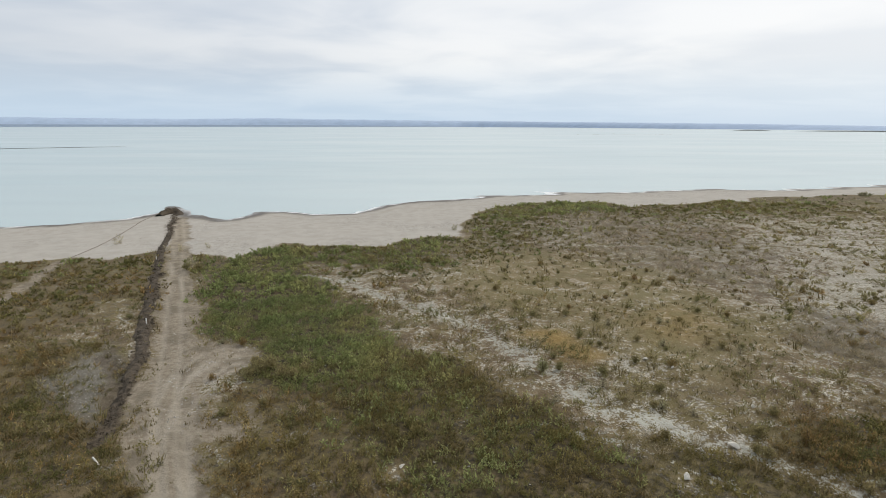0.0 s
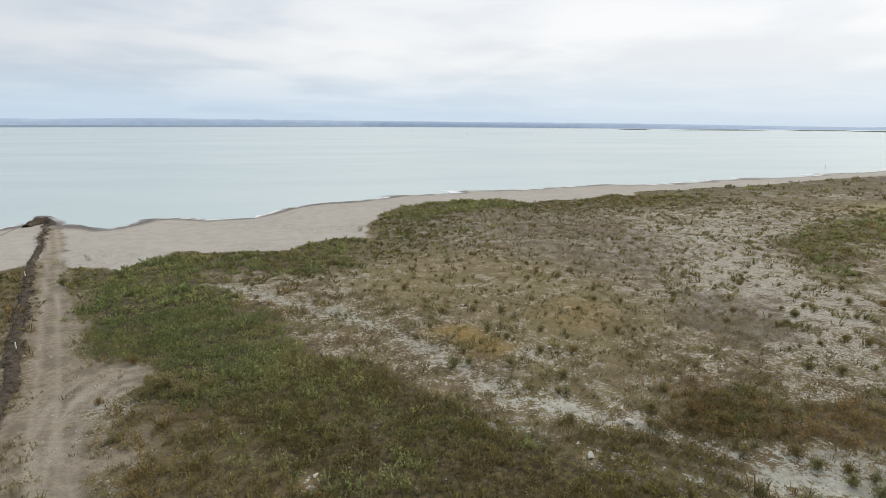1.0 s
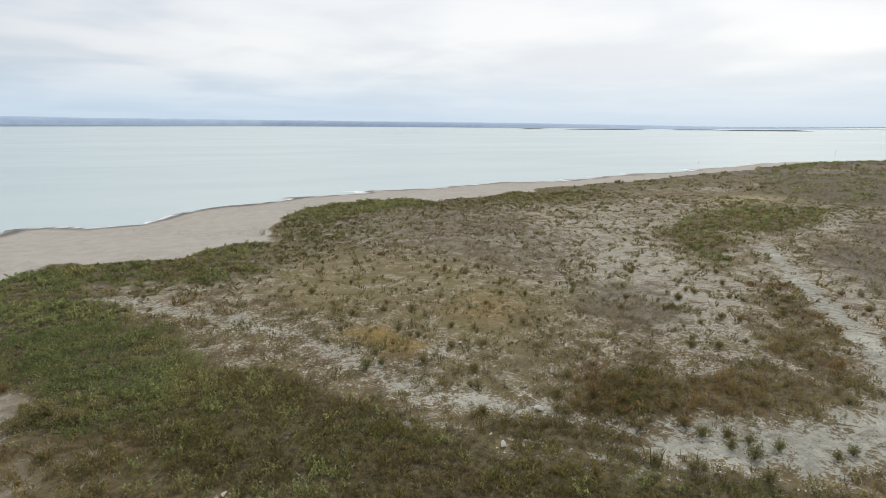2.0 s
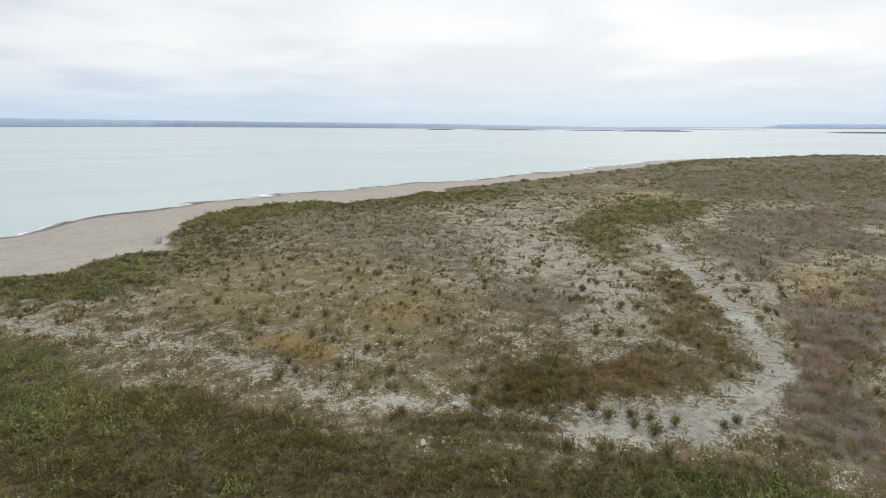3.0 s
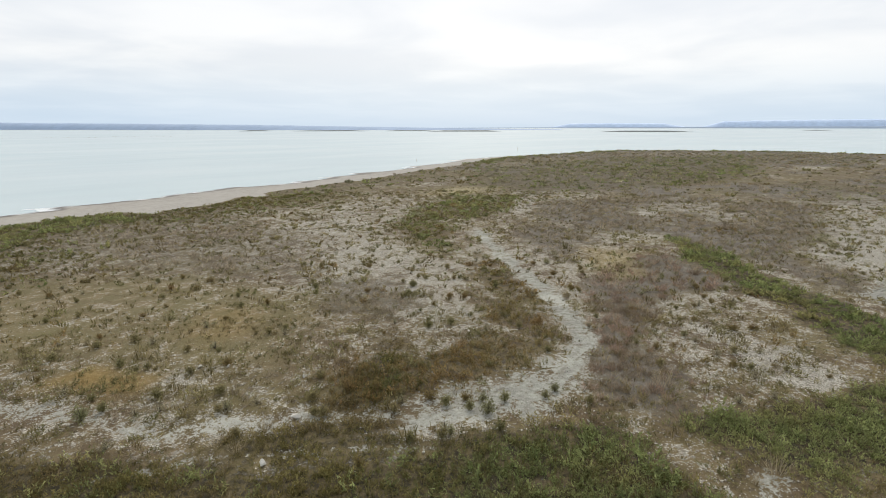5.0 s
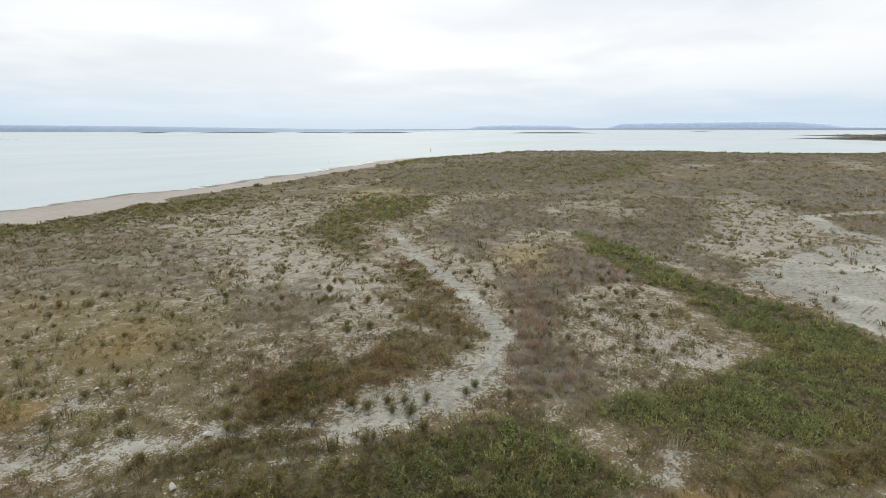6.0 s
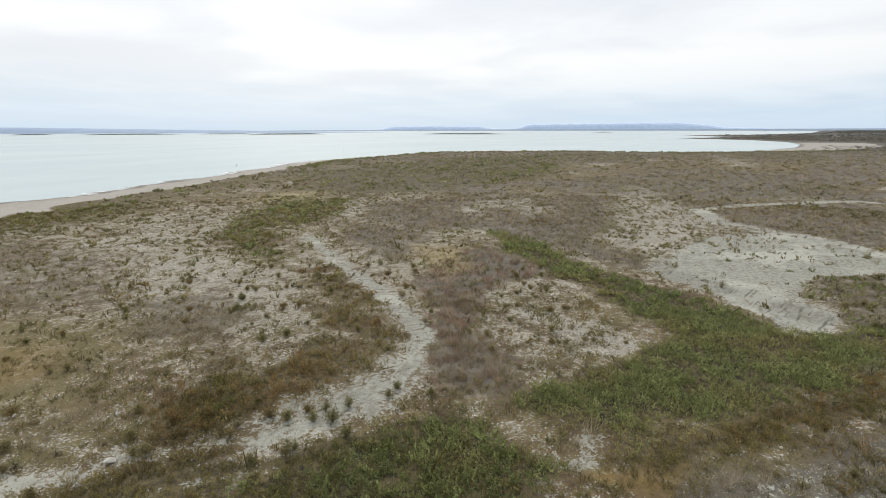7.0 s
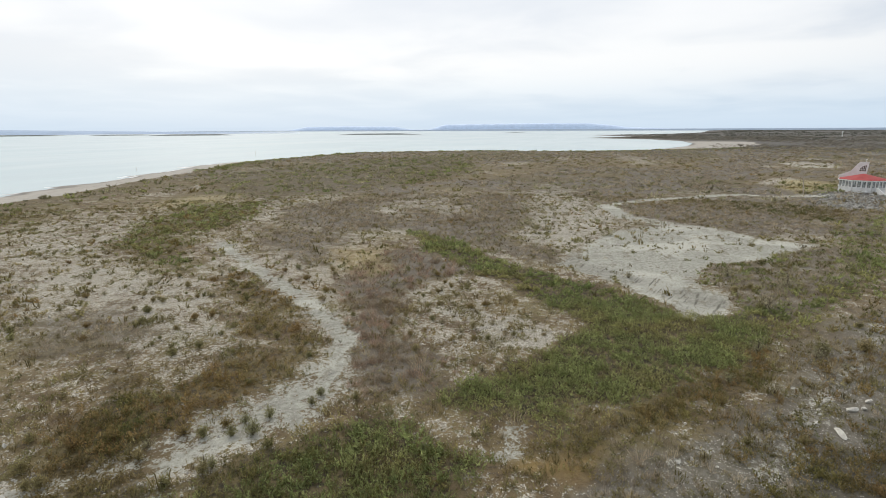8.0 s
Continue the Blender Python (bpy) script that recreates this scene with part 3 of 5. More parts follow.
    roadcol = n.mix(n.calc("MULTIPLY", n.step(mid, 0.45, 0.62), 0.8), roadcol, (0.165, 0.137, 0.098))
    roadcol = n.mix(n.calc("MULTIPLY", n.attr("rut"), 0.75), roadcol, (0.40, 0.355, 0.285))
    roadcol = n.mix(n.calc("MULTIPLY", n.step(grit, 0.55, 0.7), 0.5), roadcol, (0.20, 0.165, 0.12))
    col = n.mix(n.step(n.calc("ADD", n.attr("road"), n.calc("MULTIPLY", broken, 0.45)), 0.3, 0.7), col, roadcol)
    col = n.mix(n.attr("dug"), col, n.mix(n.step(small, 0.35, 0.65), (0.068, 0.053, 0.036), (0.13, 0.102, 0.07)))
    wet = n.attr("wet")
    col = n.mix(n.calc("MULTIPLY", wet, 0.92), col, (0.085, 0.070, 0.055))
    # foam and the glint of the wet edge, both put in as white
    col = n.mix(n.attr("foam_glint"), col, (0.78, 0.80, 0.80))
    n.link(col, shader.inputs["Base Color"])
    n.put(shader.inputs["Roughness"], n.calc("SUBTRACT", 0.95, n.calc("MULTIPLY", wet, 0.4)))
    bump(n, shader, n.calc("ADD", n.calc("MULTIPLY", grit, 0.35), small), n.calc("SUBTRACT", 0.9, n.calc("MULTIPLY", n.attr("sand"), 0.75)), 0.2)
    return m


def water_material():
    m, n, shader, at = material("lake_water", 0.22)
    big, streak = n.noise(n.vec("MULTIPLY", at, (0.004, 0.011, 1)), 1.0, 3), n.noise(n.vec("MULTIPLY", at, (0.02, 0.06, 1)), 1.0, 3)
    col = n.mix(n.step(big, 0.35, 0.65), (0.42, 0.512, 0.515), (0.465, 0.548, 0.548))
    n.link(n.mix(n.calc("MULTIPLY", n.step(streak, 0.45, 0.7), 0.14), col, (0.39, 0.50, 0.51)), shader.inputs["Base Color"])
    shader.inputs["IOR"].default_value = 1.33
    shader.inputs["Specular IOR Level"].default_value = 0.5
    n.put(shader.inputs["Roughness"], n.calc("ADD", 0.20, n.calc("MULTIPLY", streak, 0.06)))
    bump(n, shader, n.noise(n.vec("MULTIPLY", at, (1.0, 2.2, 1)), 1.2, 3), 0.12, 0.06)
    return m


def plant_material(name, a, b, c, through_light=0.4):
    """Plant cover: colours vary by clump and by leaf, and some light passes through the leaves."""
    m, n, shader, at = material(name, 0.75)
    leaf = n.node("ShaderNodeNewGeometry").outputs["Random Per Island"]
    col = n.mix(n.attr("tint"), a, b)
    col = n.mix(n.calc("MULTIPLY", n.step(n.noise(at, 0.16, 3), 0.42, 0.68), 0.75), col, c)
    col = n.mix(1.0, col, n.mix(leaf, (0.62, 0.62, 0.61), (1.42, 1.40, 1.34)), "MULTIPLY")
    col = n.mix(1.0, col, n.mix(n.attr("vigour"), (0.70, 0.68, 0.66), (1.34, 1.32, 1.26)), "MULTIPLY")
    n.link(col, shader.inputs["Base Color"])
    shader.inputs["Specular IOR Level"].default_value = 0.12
    thin = n.node("ShaderNodeBsdfTranslucent")
    n.link(col, thin.inputs[0])
    both = n.node("ShaderNodeMixShader")
    both.inputs[0].default_value = through_light
    n.link(shader.outputs[0], both.inputs[1])
    n.link(thin.outputs[0], both.inputs[2])
    n.link(both.outputs[0], m.node_tree.nodes["Material Output"].inputs[0])
    return m


def plain(name, a, b, scale, rough=0.85, relief=0.3, depth=0.02):
    m, n, shader, at = material(name, rough)
    spot, grain = n.noise(at, scale, 5, 0.6), n.noise(at, scale * 7, 3, 0.65)
    col = n.mix(n.step(spot, 0.3, 0.7), a, b)
    n.link(n.mix(1.0, col, n.mix(grain, (0.82, 0.82, 0.82), (1.16, 1.16, 1.16)), "MULTIPLY"), shader.inputs["Base Color"])
    if relief:
        bump(n, shader, grain, relief, depth)
    return m


MAT = {
    "ground": ground_material(),
    "water": water_material(),
    "green": plant_material("reed_leaves", (0.190, 0.232, 0.096), (0.285, 0.312, 0.140), (0.315, 0.288, 0.134), 0.5),
    "olive": plant_material("weed_leaves", (0.122, 0.136, 0.054), (0.228, 0.198, 0.080), (0.190, 0.142, 0.076)),
    "brush": plant_material("dry_twigs", (0.335, 0.282, 0.212), (0.432, 0.375, 0.298), (0.355, 0.312, 0.210), 0.3),
    "far_brush": plant_material("far_twigs", (0.205, 0.185, 0.160), (0.265, 0.245, 0.220), (0.215, 0.205, 0.165), 0.3),
    "redtwig": plant_material("red_brown_twigs", (0.330, 0.228, 0.182), (0.400, 0.302, 0.242), (0.275, 0.230, 0.165), 0.3),
    "rust": plant_material("rusty_weeds", (0.262, 0.186, 0.082), (0.228, 0.200, 0.086), (0.258, 0.166, 0.080)),
    "tuft": plant_material("dry_tussocks", (0.202, 0.164, 0.088), (0.160, 0.150, 0.060), (0.235, 0.185, 0.113), 0.3),
    "straw": plant_material("straw", (0.385, 0.320, 0.160), (0.340, 0.300, 0.150), (0.420, 0.360, 0.215), 0.3),
    "scrub": plant_material("grey_scrub", (0.285, 0.270, 0.168), (0.385, 0.345, 0.265), (0.235, 0.245, 0.130), 0.35),
    "clump": plant_material("clump_leaves", (0.268, 0.242, 0.120), (0.185, 0.186, 0.090), (0.310, 0.252, 0.135), 0.35),
    "shrub": plant_material("shrub_leaves", (0.225, 0.230, 0.125), (0.300, 0.295, 0.175), (0.285, 0.255, 0.135), 0.5),
    "stem": plain("shrub_stems", (0.09, 0.07, 0.05), (0.15, 0.12, 0.09), 6.0),
    "rock": plain("pale_limestone", (0.50, 0.47, 0.41), (0.68, 0.65, 0.58), 3.0, 0.9, 0.6, 0.05),
    "gravel": plain("loose_stones", (0.279, 0.254, 0.221), (0.508, 0.484, 0.435), 0.8, 0.9, 0.3, 0.02),
    "riprap": plain("heaped_rock", (0.120, 0.115, 0.100), (0.480, 0.465, 0.420), 0.9, 0.9, 0.4, 0.04),
    "spoil": plain("dug_earth", (0.045, 0.036, 0.026), (0.110, 0.088, 0.064), 2.2, 0.95, 0.8, 0.08),
    "post": plain("white_paint", (0.74, 0.73, 0.70), (0.82, 0.81, 0.78), 3.0, 0.6, 0.1),
    "stucco": plain("white_stucco", (0.70, 0.69, 0.66), (0.80, 0.79, 0.77), 0.8, 0.9, 0.2),
    "roof": plain("red_roof_paint", (0.33, 0.058, 0.055), (0.41, 0.080, 0.072), 0.5, 0.7, 0.2),
    "wood": plain("weathered_wood", (0.40, 0.35, 0.28), (0.52, 0.46, 0.37), 2.0),
    # distance haze is put into the base colour of far hills and shores
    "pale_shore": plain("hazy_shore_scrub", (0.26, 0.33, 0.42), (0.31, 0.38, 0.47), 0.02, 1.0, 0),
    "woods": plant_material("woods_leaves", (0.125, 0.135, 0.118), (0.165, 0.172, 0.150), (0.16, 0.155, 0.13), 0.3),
    "far_hill": plain("hazy_far_hills", (0.60, 0.71, 0.88), (0.63, 0.74, 0.90), 0.004, 1.0, 0),
    "west_hill": plain("hazy_west_hills", (0.385, 0.475, 0.61), (0.42, 0.51, 0.64), 0.002, 1.0, 0),
    "far_shore": plain("hazy_far_shore_scrub", (0.22, 0.285, 0.37), (0.26, 0.32, 0.41), 0.02, 1.0, 0),
    "isle": plain("island_scrub", (0.10, 0.12, 0.12), (0.15, 0.165, 0.16), 0.05, 1.0, 0),
}
glass, gn, gshader, _ = material("window_glass", 0.08)
gshader.inputs["Base Color"].default_value = (0.75, 0.80, 0.82, 1)
gshader.inputs["Transmission Weight"].default_value = 0.8
gshader.inputs["Specular IOR Level"].default_value = 0.5
MAT["glass"] = glass


# ---- ground and water ----
def mesh_of(name, verts, faces, mat, smooth=False):
    """A mesh from arrays: verts (n, 3) and faces (m, 3 or 4)."""
    verts, faces = np.asarray(verts, np.float32), np.asarray(faces, np.int32)
    me = bpy.data.meshes.new(name)
    me.vertices.add(len(verts))
    me.vertices.foreach_set("co", verts.ravel())
    me.loops.add(faces.size)
    me.loops.foreach_set("vertex_index", faces.ravel())
    me.polygons.add(len(faces))
    me.polygons.foreach_set("loop_start", np.arange(0, faces.size, faces.shape[1], dtype=np.int32))
    me.polygons.foreach_set("use_smooth", np.full(len(faces), smooth))
    me.update(calc_edges=True)
    me.materials.append(mat)
    return me


def add_attribute(me, name, values):
    me.attributes.new(name, "FLOAT", "POINT").data.foreach_set("value", np.asarray(values, np.float32))


def build_ground():
    rings = [0.0, 6.0, 11.0]
    while rings[-1] < 4900:
        rings.append(rings[-1] * 1.016 + 0.02)
    rings = np.array(rings)
    # closely spaced to the north and east, where the shore lies; wide to the south
    angle = np.radians(np.concatenate([np.arange(-48, 120, 0.36), np.arange(120, 312, 4.0)]))
    rr, aa = np.meshgrid(rings, angle, indexing="ij")
    x, y = (rr * np.sin(aa)).ravel(), (rr * np.cos(aa)).ravel()
    p = plan(x, y)
    z = rise(x, y, p)
    k, n = len(rings), len(angle)
    i, j = np.meshgrid(np.arange(k - 1), np.arange(n), indexing="ij")
    a, b = i * n + j, i * n + (j + 1) % n
    faces = np.stack([a, a + n, b + n, b], -1).reshape(-1, 4)
    me = mesh_of("ground", np.stack([x, y, z], -1), faces, MAT["ground"], True)
    # thick plant cover, where litter and painted shade darken the soil
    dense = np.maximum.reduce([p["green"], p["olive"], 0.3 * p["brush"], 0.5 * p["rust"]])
    veg = p["veg"]
    add_attribute(me, "sand", p["sand"])
    add_attribute(me, "wet", p["wet"])
    add_attribute(me, "silt", p["silt"] * veg)
    add_attribute(me, "stone", (p["stone"] * (1 - 0.75 * dense) - 0.45 * p["dirt"]) * veg)
    add_attribute(me, "meadow", np.maximum(p["meadow"], 0.6 * p["olive"]))
    add_attribute(me, "yellow", p["yellow"])
    add_attribute(me, "litter_shade", dense * p["bare"])
    for key in ("bank", "dirt", "rut", "tide", "twigs", "straw", "far", "foam_glint"):
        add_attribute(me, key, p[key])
    add_attribute(me, "road", p["road"])
    add_attribute(me, "dug", np.maximum(p["berm"], 0.7 * p["ditch"]))
    return tagged(new("ground", me), "dry lake-shore ground of soil, pale gravel, silt and sand", "ground", kind="structure")


ground = build_ground()


def build_water():
    s = 4950.0
    n = 64
    a = np.linspace(0, 2 * np.pi, n, endpoint=False)
    verts = np.concatenate([[[0, 0, 0]], np.stack([s * np.sin(a), s * np.cos(a), 0 * a], -1)])
    faces = [(0, 1 + (i + 1) % n, 1 + i) for i in range(n)]
    me = mesh_of("water", verts, faces, MAT["water"])
    return tagged(new("water", me), "calm pale milky lake water under a grey sky", "lake", kind="structure")


water = build_water()


# ---- the far side of the lake ----
def ridge(name, label, dist, tops, mat, depth=200.0, seed=1, category="hills", base=-1.0):
    """A long low landform; tops: bearings in degrees from north, and the height of the crest there; dist: one distance, or bearings and distances."""
    n = 160
    bearing = np.linspace(tops[0][0], tops[-1][0], n)
    if isinstance(dist, list):
        dist = np.interp(bearing, [b for b, _ in dist], [d for _, d in dist])
    ang = np.radians(bearing)
    crest = np.interp(bearing, [b for b, _ in tops], [h for _, h in tops]) * (0.94 + 0.12 * fbm(bearing * 20, bearing * 0, 15, seed, 4))
    rows = []
    for d, h in ((0, 0.0), (depth * 0.12, 0.45), (depth * 0.35, 0.85), (depth * 0.6, 1.0), (depth, 0.0)):
        rows.append(np.stack([(dist + d) * np.sin(ang), (dist + d) * np.cos(ang), base + (crest - base) * h if h else np.full(n, base)], -1))
    verts = np.concatenate(rows)
    k = len(rows)
    i, j = np.meshgrid(np.arange(k - 1), np.arange(n - 1), indexing="ij")
    a = (i * n + j).ravel()
    faces = np.stack([a, a + 1, a + n + 1, a + n], -1)
    return tagged(new(name, mesh_of(name, verts, faces, mat, True)), label, category, kind="structure")


# hills, mesas and far shores carry the haze in their blue colour
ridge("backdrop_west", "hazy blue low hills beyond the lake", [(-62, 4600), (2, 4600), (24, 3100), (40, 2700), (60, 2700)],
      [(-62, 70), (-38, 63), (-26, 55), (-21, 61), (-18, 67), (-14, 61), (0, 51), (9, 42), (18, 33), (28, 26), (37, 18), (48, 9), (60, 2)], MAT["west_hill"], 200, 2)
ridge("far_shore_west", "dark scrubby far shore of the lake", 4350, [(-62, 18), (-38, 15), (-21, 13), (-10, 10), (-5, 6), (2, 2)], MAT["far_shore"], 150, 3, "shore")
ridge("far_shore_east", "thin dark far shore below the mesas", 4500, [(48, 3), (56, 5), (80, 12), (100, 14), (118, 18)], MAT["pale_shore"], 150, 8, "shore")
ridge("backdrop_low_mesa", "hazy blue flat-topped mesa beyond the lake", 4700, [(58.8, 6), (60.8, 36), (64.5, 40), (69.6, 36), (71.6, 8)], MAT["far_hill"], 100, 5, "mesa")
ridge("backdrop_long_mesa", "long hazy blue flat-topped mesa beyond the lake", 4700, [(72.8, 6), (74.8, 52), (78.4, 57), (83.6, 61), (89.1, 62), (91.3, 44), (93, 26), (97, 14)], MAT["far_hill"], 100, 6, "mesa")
for label, dist, tops, deep in (
        ("small low dark island out in the lake", 2250, [(27.6, 0.2), (28.6, 3.5), (30.0, 3.2), (30.7, 0.2)], 60),
        ("long low dark island out in the lake", 2150, [(32.4, 0.2), (34.0, 2.6), (38.0, 3.6), (40.6, 0.2)], 60),
        ("flat dark island far out in the lake", 2140, [(41.8, 0.2), (43, 2.6), (46, 2.6), (47, 0.2)], 50),
        ("long scrub-covered island out in the lake", 1950, [(46.3, 0.2), (48, 3.5), (52.5, 3.8), (53.9, 0.2)], 60),
        ("dark scrubby island below the mesa", 1850, [(63.9, 0.2), (65.5, 3.2), (70, 4.0), (72.3, 0.2)], 120),
        ("tiny dark islet in the lake", 2600, [(80.9, 0.2), (82, 2.6), (83, 0.2)], 40)):
    ridge("island", label, dist, tops, MAT["isle"], deep, int(dist), "island")
ridge("sandbar", "thin dark sandbar just above the water", 565, [(-48, 0.1), (-40, 0.35), (-32, 0.3), (-30, 0.1)], MAT["isle"], 4, 9, "sandbar", -0.3)


# ---- plant cover ----
def blades(rng, n, height, spread, width, lean=0.5, bend=0.3):
    """A tuft of tapering blades: each is a bent strip of three triangles."""
    v, f = [], []
    for _ in range(n):
        a, r = rng.uniform(0, 2 * math.pi), spread * math.sqrt(rng.uniform(0, 1)) * 0.6
        h, out = height * rng.uniform(0.55, 1.0), lean * rng.uniform(0.2, 1.0) * height
        ca, sa = math.cos(a), math.sin(a)
        t = rng.uniform(0, math.pi)
        px, py = math.cos(t) * width / 2, math.sin(t) * width / 2
        bx, by = ca * r, sa * r
        mx, my, mz = bx + ca * out * 0.4, by + sa * out * 0.4, h * 0.62
        tx, ty, tz = bx + ca * out, by + sa * out, h * (1 - bend * rng.uniform(0, 0.6))
        o = len(v)
        v += [(bx - px, by - py, -0.05), (bx + px, by + py, -0.05), (mx - px * 0.8, my - py * 0.8, mz), (mx + px * 0.8, my + py * 0.8, mz), (tx, ty, tz)]
        f += [(o, o + 1, o + 3), (o, o + 3, o + 2), (o + 2, o + 3, o + 4)]
    return np.array(v), np.array(f)


def weedy(rng, spikes, leaves, height, radius, size, slim=0.4):
    """A weed of several upright shoots, each set with narrow leaves from the foot to the tip."""
    v, f = [], []
    for _ in range(spikes):
        a, out = rng.uniform(0, 2 * math.pi), radius * math.sqrt(rng.uniform(0.02, 1))
        root = np.array([math.cos(a) * out * 0.45, math.sin(a) * out * 0.45, 0.0])
        tip = np.array([math.cos(a) * out, math.sin(a) * out, height * rng.uniform(0.6, 1.0) * (1.08 - 0.35 * out / radius)])
        for j in range(leaves):
            k = (j + rng.uniform(0.2, 1.0)) / leaves
            c = root + (tip - root) * k + rng.normal(0, 0.13, 3) * [radius, radius, 0.3 * height] * (1.15 - 0.75 * k)
            c[2] = max(c[2], 0.02)
            d = np.array([math.cos(a) * 0.6, math.sin(a) * 0.6, 0.65]) + rng.normal(0, 0.5, 3)
            d /= np.linalg.norm(d)
            side = np.cross(d, rng.normal(0, 1, 3))
            side *= size * slim * 0.5 * rng.uniform(0.7, 1.3) / (np.linalg.norm(side) + 1e-6)
            ln = size * rng.uniform(0.7, 1.3)
            o = len(v)
            v += [c - d * ln * 0.4 - side, c - d * ln * 0.4 + side, c + d * ln * 0.6]
            f.append((o, o + 1, o + 2))
    return np.array(v), np.array(f)


def twiggy(rng, n, height, radius, width):
    """A leafless bush: thin stems that rise and spread from the root, some forked."""
    v, f = [], []

    def stem(a, b, w):
        d = b - a
        s = np.cross(d, rng.normal(0, 1, 3))
        s = s / (np.linalg.norm(s) + 1e-6) * w / 2
        o = len(v)
        v.extend([a - s, a + s, b])
        f.append((o, o + 1, o + 2))

    for _ in range(n):
        a = rng.uniform(0, 2 * math.pi)
        out, h = radius * rng.uniform(0.15, 1.0), height * rng.uniform(0.5, 1.0)
        root = np.array([math.cos(a) * radius * 0.25 * rng.uniform(0, 1), math.sin(a) * radius * 0.25 * rng.uniform(0, 1), -0.05])
        tip = np.array([math.cos(a) * out, math.sin(a) * out, h])
        stem(root, tip, width)
        fork = root + (tip - root) * rng.uniform(0.35, 0.6)
        stem(fork, fork + np.array([rng.normal(0, 0.35), rng.normal(0, 0.35), 0.55]) * h * 0.6, width * 0.8)
    return np.array(v), np.array(f)


def strew(name, label, mat, makers, places, sizes, tints, seed, stretch=(0.8, 1.3)):
    """One object that holds many clumps, each a turned and scaled copy of one of a few shapes."""
    rng = np.random.default_rng(seed)
    which = rng.integers(0, len(makers), len(places))
    vs, fs, ts, gs, base = [], [], [], [], 0
    for k, (v, f) in enumerate(makers):
        sel = np.where(which == k)[0]
        if not len(sel):
            continue
        a = rng.uniform(0, 2 * math.pi, len(sel))
        ca, sa = np.cos(a)[:, None], np.sin(a)[:, None]
        s, tall = sizes[sel][:, None], rng.uniform(*stretch, len(sel))[:, None]
        x, y, z = v[:, 0][None], v[:, 1][None], v[:, 2][None]
        out = np.stack([(x * ca - y * sa) * s, (x * sa + y * ca) * s, z * s * tall], -1) + places[sel][:, None, :]
        vs.append(out.reshape(-1, 3))
        fs.append((f[None] + (np.arange(len(sel)) * len(v))[:, None, None] + base).reshape(-1, 3))
        ts.append(np.repeat(tints[sel], len(v)))
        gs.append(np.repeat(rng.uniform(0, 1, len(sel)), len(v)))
        base += len(sel) * len(v)
    if not vs:
        return None
    me = mesh_of(name, np.concatenate(vs), np.concatenate(fs), mat)
    add_attribute(me, "tint", np.concatenate(ts))
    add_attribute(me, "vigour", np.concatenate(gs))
    return tagged(new(name, me), label, "plants", kind="stuff")


def scatter(rng, count, r0, r1, a0=-44.0, a1=118.0):
    """Even random places between two distances and two bearings."""
    r = np.sqrt(rng.uniform(r0 * r0, r1 * r1, count))
    a = np.radians(rng.uniform(a0, a1, count))
    x, y = r * np.sin(a), r * np.cos(a)
    p = plan(x, y)
    return x, y, p, rise(x, y, p)


def grow(kind, name, label, mat, makers, count, r0, r1, seed, share, size, a0=-44.0, a1=118.0):
    rng = np.random.default_rng(seed)
    x, y, p, z = scatter(rng, count, r0, r1, a0, a1)
    keep = rng.uniform(0, 1, count) < np.clip(share(x, y, p), 0, 1)
    places = np.stack([x, y, z - 0.02], -1)[keep]
    sizes = size * np.exp(rng.normal(0, 0.28, count))[keep] * (0.50 + 1.0 * fbm(x, y, 2.2, seed, 2)[keep])
    tints = np.clip(0.5 + 1.6 * (fbm(x, y, 14.0, seed + 3)[keep] - 0.5) + rng.normal(0, 0.22, keep.sum()), 0, 1)
    return strew(name, label, mat, makers, places, sizes, tints, seed)


grain = np.random.default_rng(5)
LEAFY_NEAR = [weedy(grain, 7, 6, 0.45, 0.42, 0.125, 0.42) for _ in range(8)]
LEAFY_MID = [weedy(grain, 6, 5, 0.40, 0.54, 0.21, 0.45) for _ in range(8)]
LEAFY_FAR = [weedy(grain, 5, 5, 0.62, 1.2, 0.46, 0.6) for _ in range(6)]
TUFT_NEAR = [blades(grain, 10, 0.34, 0.24, 0.028, 0.8) for _ in range(6)]
TUFT_MID = [blades(grain, 7, 0.36, 0.42, 0.06, 0.9) for _ in range(6)]
TALL_NEAR = [weedy(grain, 6, 8, 0.72, 0.28, 0.13, 0.32) for _ in range(4)]
TWIG_NEAR = [twiggy(grain, 40, 0.55, 0.60, 0.013) for _ in range(6)]
TWIG_MID = [twiggy(grain, 20, 0.55, 0.72, 0.030) for _ in range(6)]
TWIG_FAR = [twiggy(grain, 13, 0.75, 1.7, 0.09) for _ in range(5)]


def green_share(x, y, p):
    return p["green"] * p["bare"]


def olive_share(x, y, p):
    return np.clip(p["olive"] - 0.6 * p["green"], 0, 1) * p["bare"]


def brush_share(x, y, p):
    return np.clip(p["brush"] - 0.75 * p["red"] + 0.18 * ease(fbm(x, y, 12, 61), 0.5, 0.68) * ease(x + 0.48 * y, 0, 8) - p["green"], 0, 1) * p["bare"] * (1 - 0.6 * ease(p["stone"], 0.4, 0.6))


def red_share(x, y, p):
    return np.clip(p["red"] - p["green"], 0, 1) * p["bare"]


def rust_share(x, y, p):
    return np.clip(p["rust"] + 0.12 * ease(fbm(x, y, 9, 71), 0.55, 0.7) - p["green"], 0, 1) * p["bare"]


def clump_share(x, y, p):
    gather = ease(fbm(x, y, 3.0, 82, 4), 0.44, 0.62)
    return (0.10 + 0.60 * gather) * (1 - 0.45 * p["meadow"]) * p["bare"] * (1 - p["green"]) * (1 - p["olive"]) * (1 - 0.5 * p["brush"])


